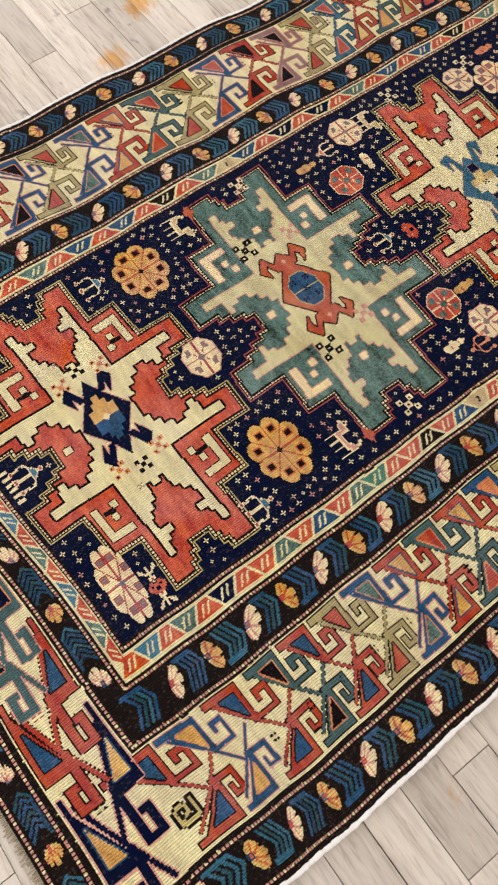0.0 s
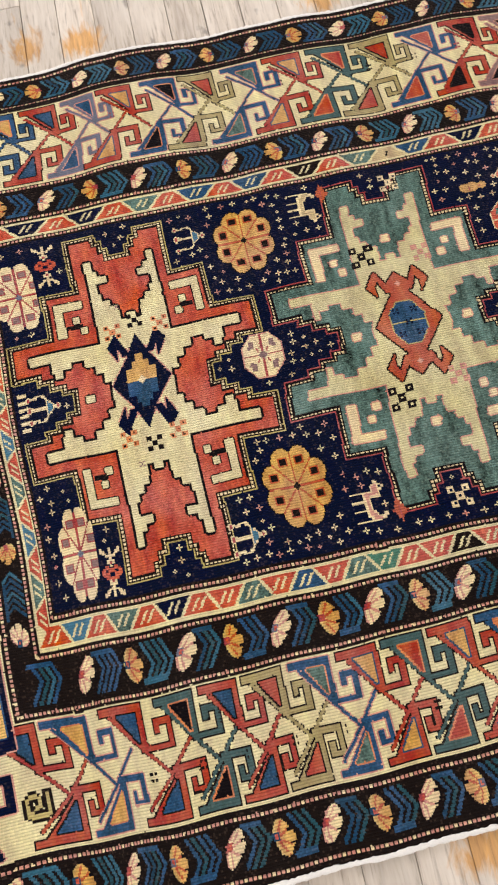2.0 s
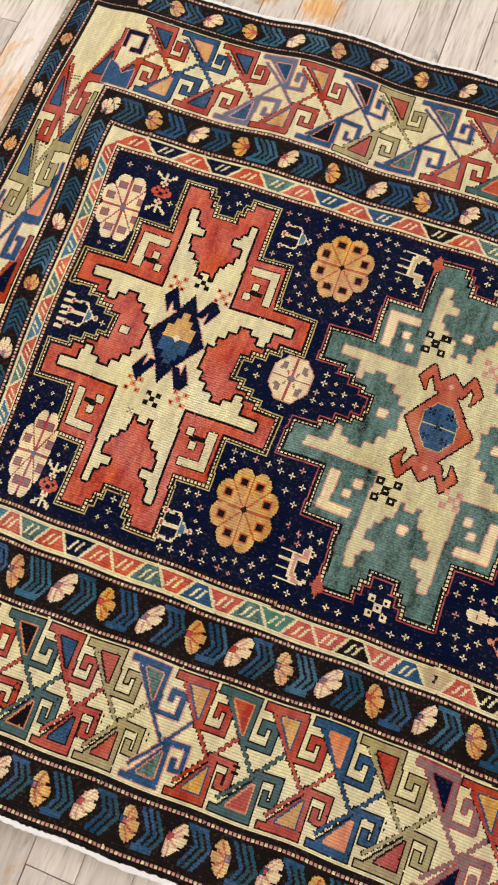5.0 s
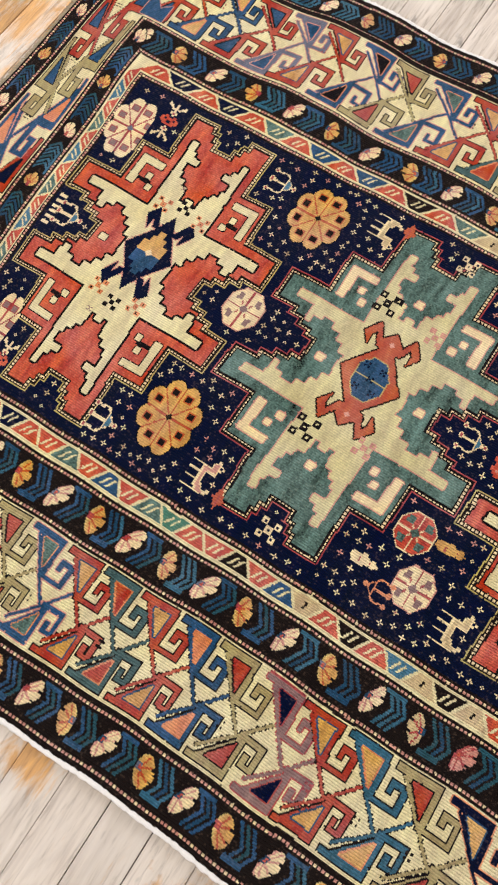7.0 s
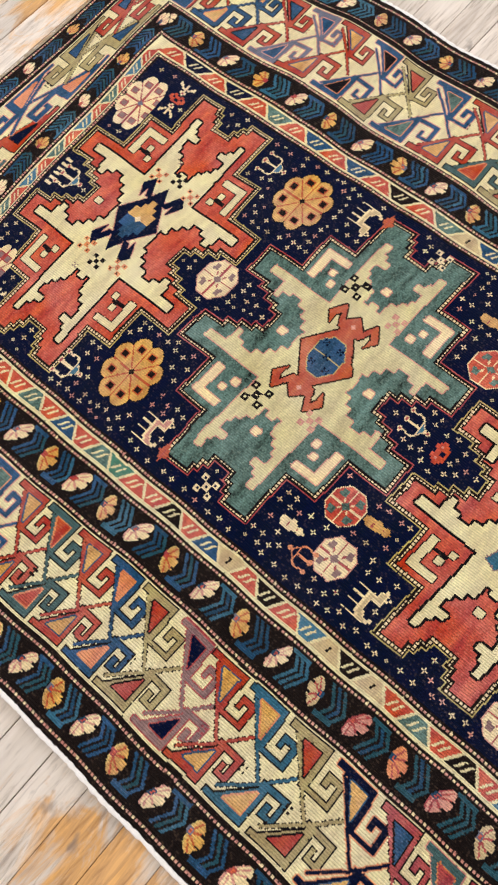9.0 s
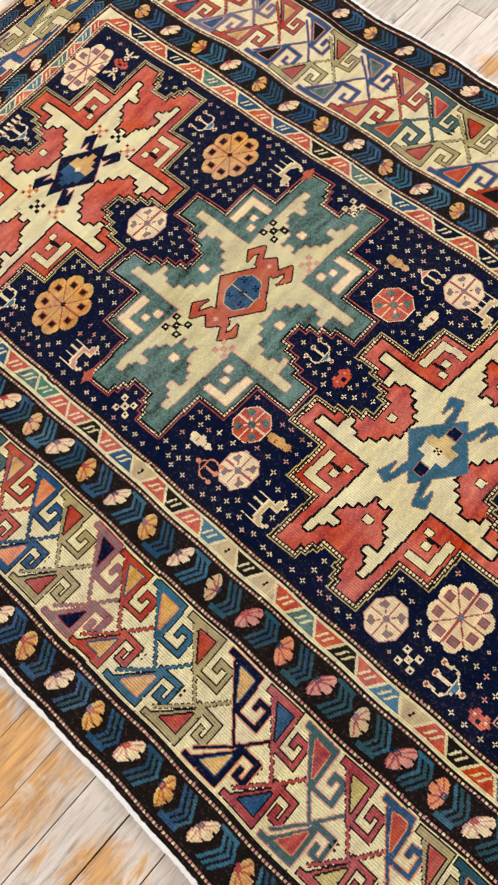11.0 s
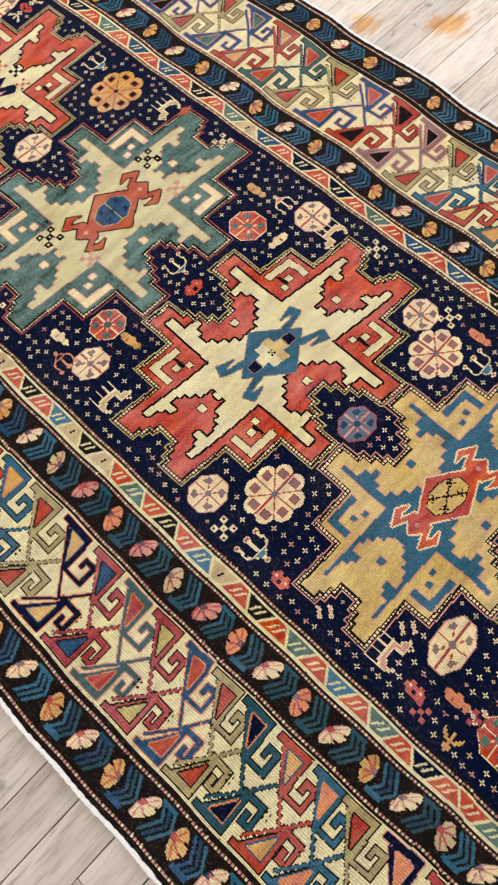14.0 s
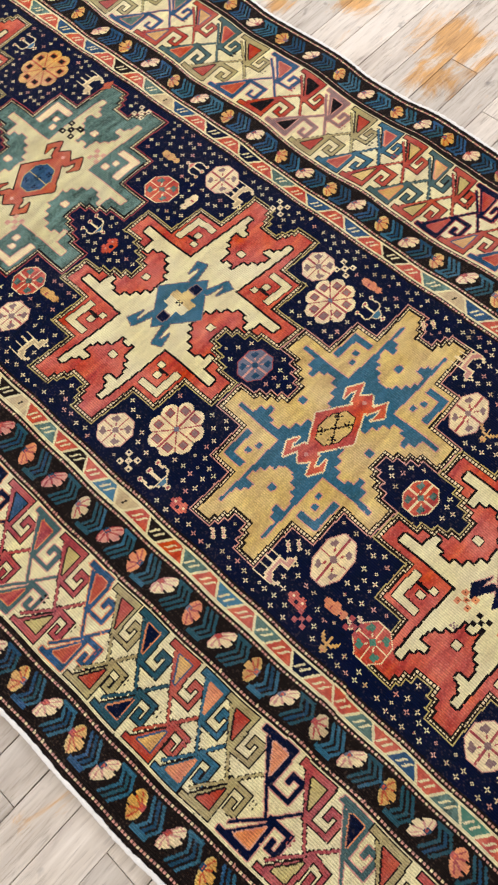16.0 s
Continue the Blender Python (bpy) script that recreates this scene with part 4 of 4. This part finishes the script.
# -- how the rug lies: drawn a little out of square, with soft ripples
def lie(x, y):
    """World place of a point of the chart."""
    def bell(v, m, s):
        return np.exp(-((v - m) / s) ** 2)

    def ease(v, a, b):
        t = np.clip((v - a) / (b - a), 0, 1)
        return t * t * (3 - 2 * t)
    low, high = ease(-y, 0.28, 0.46), ease(y, 0.25, 0.42)
    dx = -0.085 * (y + 0.02) * bell(x, -0.24, 0.13) + 0.010 * high * bell(x, -0.22, 0.13)
    dy = low * (-0.006 + 0.016 * ease(x, -0.05, 0.5) + 0.016 * ease(x, 1.1, 1.7))
    dy = dy + high * (0.003 - 0.008 * ease(x, 0.1, 0.5) - 0.008 * bell(x, 0.9, 0.2))
    # ripples along the borders
    dy = dy + 0.0042 * np.sin(x * 21.0 + 0.4) * high + 0.0012 * np.sin(x * 17.0) * low + 0.0008 * np.sin(x * 47.0 + 1.3)
    dx = dx + 0.0025 * np.sin(y * 17.0 + x * 5.0)
    edge = np.clip((abs(y + 0.026) - 0.30) / 0.37, 0, 1)
    z = 0.0022 * np.sin(x * 14.0 + 0.7) * edge + 0.0010 * np.sin(x * 7.3 - y * 9.0) + 0.0004 * np.sin(x * 61.0 + y * 33.0)
    return x + dx, y + dy, z


rug = tagged(new("rug"), "worn hand-knotted wool rug with star medallions on navy", "rug")
cx_, cy_ = np.meshgrid(RX0 + np.arange(NU + 1) * CELL, RY0 + np.arange(NV + 1) * CELL)
wx, wy, wz = lie(cx_, cy_)
CO = np.stack([wx, wy, wz], -1).reshape(-1, 3).astype(np.float32)
UVC = np.stack([cx_ - RX0, cy_ - RY0], -1).reshape(-1, 2).astype(np.float32)
base = (np.arange(NV)[:, None] * (NU + 1) + np.arange(NU)[None, :]).ravel()
QUADS = np.stack([base, base + 1, base + NU + 2, base + NU + 1], -1)
order = np.argsort(PART.ravel(), kind="stable")
bounds = np.searchsorted(PART.ravel()[order], np.arange(len(PART_NAMES) + 1))
dye_flat = DYE.ravel()
for pid, (name, label) in enumerate(PART_NAMES):
    cells = order[bounds[pid]:bounds[pid + 1]]
    if len(cells) == 0:
        continue
    q = QUADS[cells]
    verts, inv = np.unique(q, return_inverse=True)
    inv = inv.reshape(-1).astype(np.int32)
    me = bpy.data.meshes.new(name)
    me.vertices.add(len(verts))
    me.vertices.foreach_set("co", CO[verts].ravel())
    me.loops.add(len(inv))
    me.loops.foreach_set("vertex_index", inv)
    me.polygons.add(len(q))
    me.polygons.foreach_set("loop_start", np.arange(0, len(inv), 4, dtype=np.int32))
    used, slot = np.unique(dye_flat[cells], return_inverse=True)
    for d in used:
        me.materials.append(WOOL_LIST[d])
    me.polygons.foreach_set("material_index", slot.reshape(-1).astype(np.int32))
    me.update(calc_edges=True)
    layer = me.uv_layers.new(name="UVMap")
    layer.data.foreach_set("uv", UVC[verts[inv]].ravel())
    ob = new(name, me)
    ob.parent = rug
    tagged(ob, label)

# -- its body under the pile, white overcast side cords, and the frayed ends
def rim_line(points):
    return [Vector(lie(np.float64(x), np.float64(y))) for x, y in points]


bm = bmesh.new()
n_side = 240
loop = [(RX0 + (RX1 - RX0) * k / n_side, RY0) for k in range(n_side)] + [(RX1, RY0 + (RY1 - RY0) * k / 100) for k in range(100)]
loop += [(RX1 - (RX1 - RX0) * k / n_side, RY1) for k in range(n_side)] + [(RX0, RY1 - (RY1 - RY0) * k / 100) for k in range(100)]
top = [bm.verts.new(p) for p in rim_line(loop)]
low = [bm.verts.new((v.co.x, v.co.y, GROUND + 0.0003)) for v in top]
for k in range(len(top)):
    bm.faces.new((top[k - 1], low[k - 1], low[k], top[k]))
bm.faces.new(low)
part("backing", bm, BACKING, rug, "dark brown woven edge of the rug")


def cord(name, points, radius, mat, label):
    cu = bpy.data.curves.new(name, "CURVE")
    cu.dimensions, cu.bevel_depth, cu.bevel_resolution = "3D", radius, 2
    sp = cu.splines.new("POLY")
    sp.points.add(len(points) - 1)
    for k, p in enumerate(points):
        sp.points[k].co = (*p, 1)
        sp.points[k].radius = 0.8 + 0.4 * rnd.random()
    cu.materials.append(mat)
    tmp = new(name, cu)
    dg = bpy.context.evaluated_depsgraph_get()
    me = bpy.data.meshes.new_from_object(tmp.evaluated_get(dg))
    bpy.data.objects.remove(tmp)
    ob = new(name, me)
    ob.parent = rug
    return tagged(ob, label)


for y, s in ((RY0, -1), (RY1, 1)):
    pts = []
    for k in range(700):
        p = rim_line([(RX0 + (RX1 - RX0) * k / 699, y)])[0]
        pts.append((p.x, p.y + s * (0.0018 + 0.0008 * rnd.random()), p.z - 0.0026))
    cord("selvedge_cord", pts, 0.0041, COTTON, "white overcast cotton side cord")
for x, s in ((RX0, -1), (RX1, 1)):
    verts, faces = [], []
    y = RY0 + 0.002
    while y < RY1:
        p = rim_line([(x, y)])[0]
        length, sway, r = 0.008 + 0.009 * rnd.random(), 0.006 * (rnd.random() - 0.5), 0.0011
        pts3 = [(p.x, p.y, p.z - 0.002), (p.x + s * length * 0.5, p.y + sway * 0.4, p.z - 0.003), (p.x + s * length, p.y + sway, GROUND + 0.0014)]
        k0 = len(verts)
        for q in pts3:
            verts += [(q[0], q[1] - r, q[2] - r), (q[0], q[1] + r, q[2] - r), (q[0], q[1], q[2] + r)]
        for a in (0, 3):
            for c in range(3):
                d = (c + 1) % 3
                faces.append((k0 + a + c, k0 + a + d, k0 + a + 3 + d, k0 + a + 3 + c))
        y += 0.0024 + 0.0012 * rnd.random()
    me = bpy.data.meshes.new("fringe")
    me.from_pydata(verts, [], faces)
    me.materials.append(FRINGE)
    ob = new("fringe", me)
    ob.parent = rug
    tagged(ob, "short frayed wool fringe at the rug's end", kind="stuff")

# ---- the floor: narrow old boards laid across the rug's length ----
floor = tagged(part("floor", box_bm(X0 - 0.2, X1 + 0.2, Y0 - 0.2, Y1 + 0.2, GROUND - 0.10, GROUND - 0.016), SUBFLOOR), "floor of narrow worn boards, pale and grey with scraps of orange varnish", "floor", kind="structure")
BOARD, PHASE = 0.0685, 0.031
board_meshes = {}


def board_mesh(length, wide):
    key = (length, wide)
    if key not in board_meshes:
        bm = box_bm(-wide / 2, wide / 2, -length / 2, length / 2, -0.016, 0.0, 0.0006)
        me = bpy.data.meshes.new("floor_board")
        bm.to_mesh(me)
        bm.free()
        me.materials.append(PLANK)
        board_meshes[key] = me
    return board_meshes[key]


rest = bmesh.new()
lengths = (0.42, 0.56, 0.70, 0.92, 1.10)
k = math.ceil((X0 - PHASE) / BOARD)
fr = random.Random(21)
while PHASE + (k + 1) * BOARD < X1:
    xc = PHASE + (k + 0.5) * BOARD
    y, first = Y0, True
    near = -0.9 < xc < 2.6
    while y < Y1:
        ln = fr.choice(lengths) * (0.25 + 0.75 * fr.random() if first else 1.0)
        ln, first = min(ln, Y1 - y), False
        if near:
            ob = new("floor_board", board_mesh(ln, BOARD - 0.0007 - 0.0008 * fr.choice((0, 0, 1, 2))))
            ob.location = (xc, y + ln / 2, GROUND - 0.0004 * fr.random())
            ob.parent = floor
        else:
            m = Matrix.Translation((xc, y + ln / 2, GROUND - 0.008)) @ Matrix.Diagonal((BOARD - 0.0015, ln, 0.016, 1))
            bmesh.ops.create_cube(rest, size=1.0, matrix=m)
        y += ln + 0.0012
    k += 1
tagged(part("far_boards", rest, PLANK, floor), "worn boards farther off", kind="stuff")
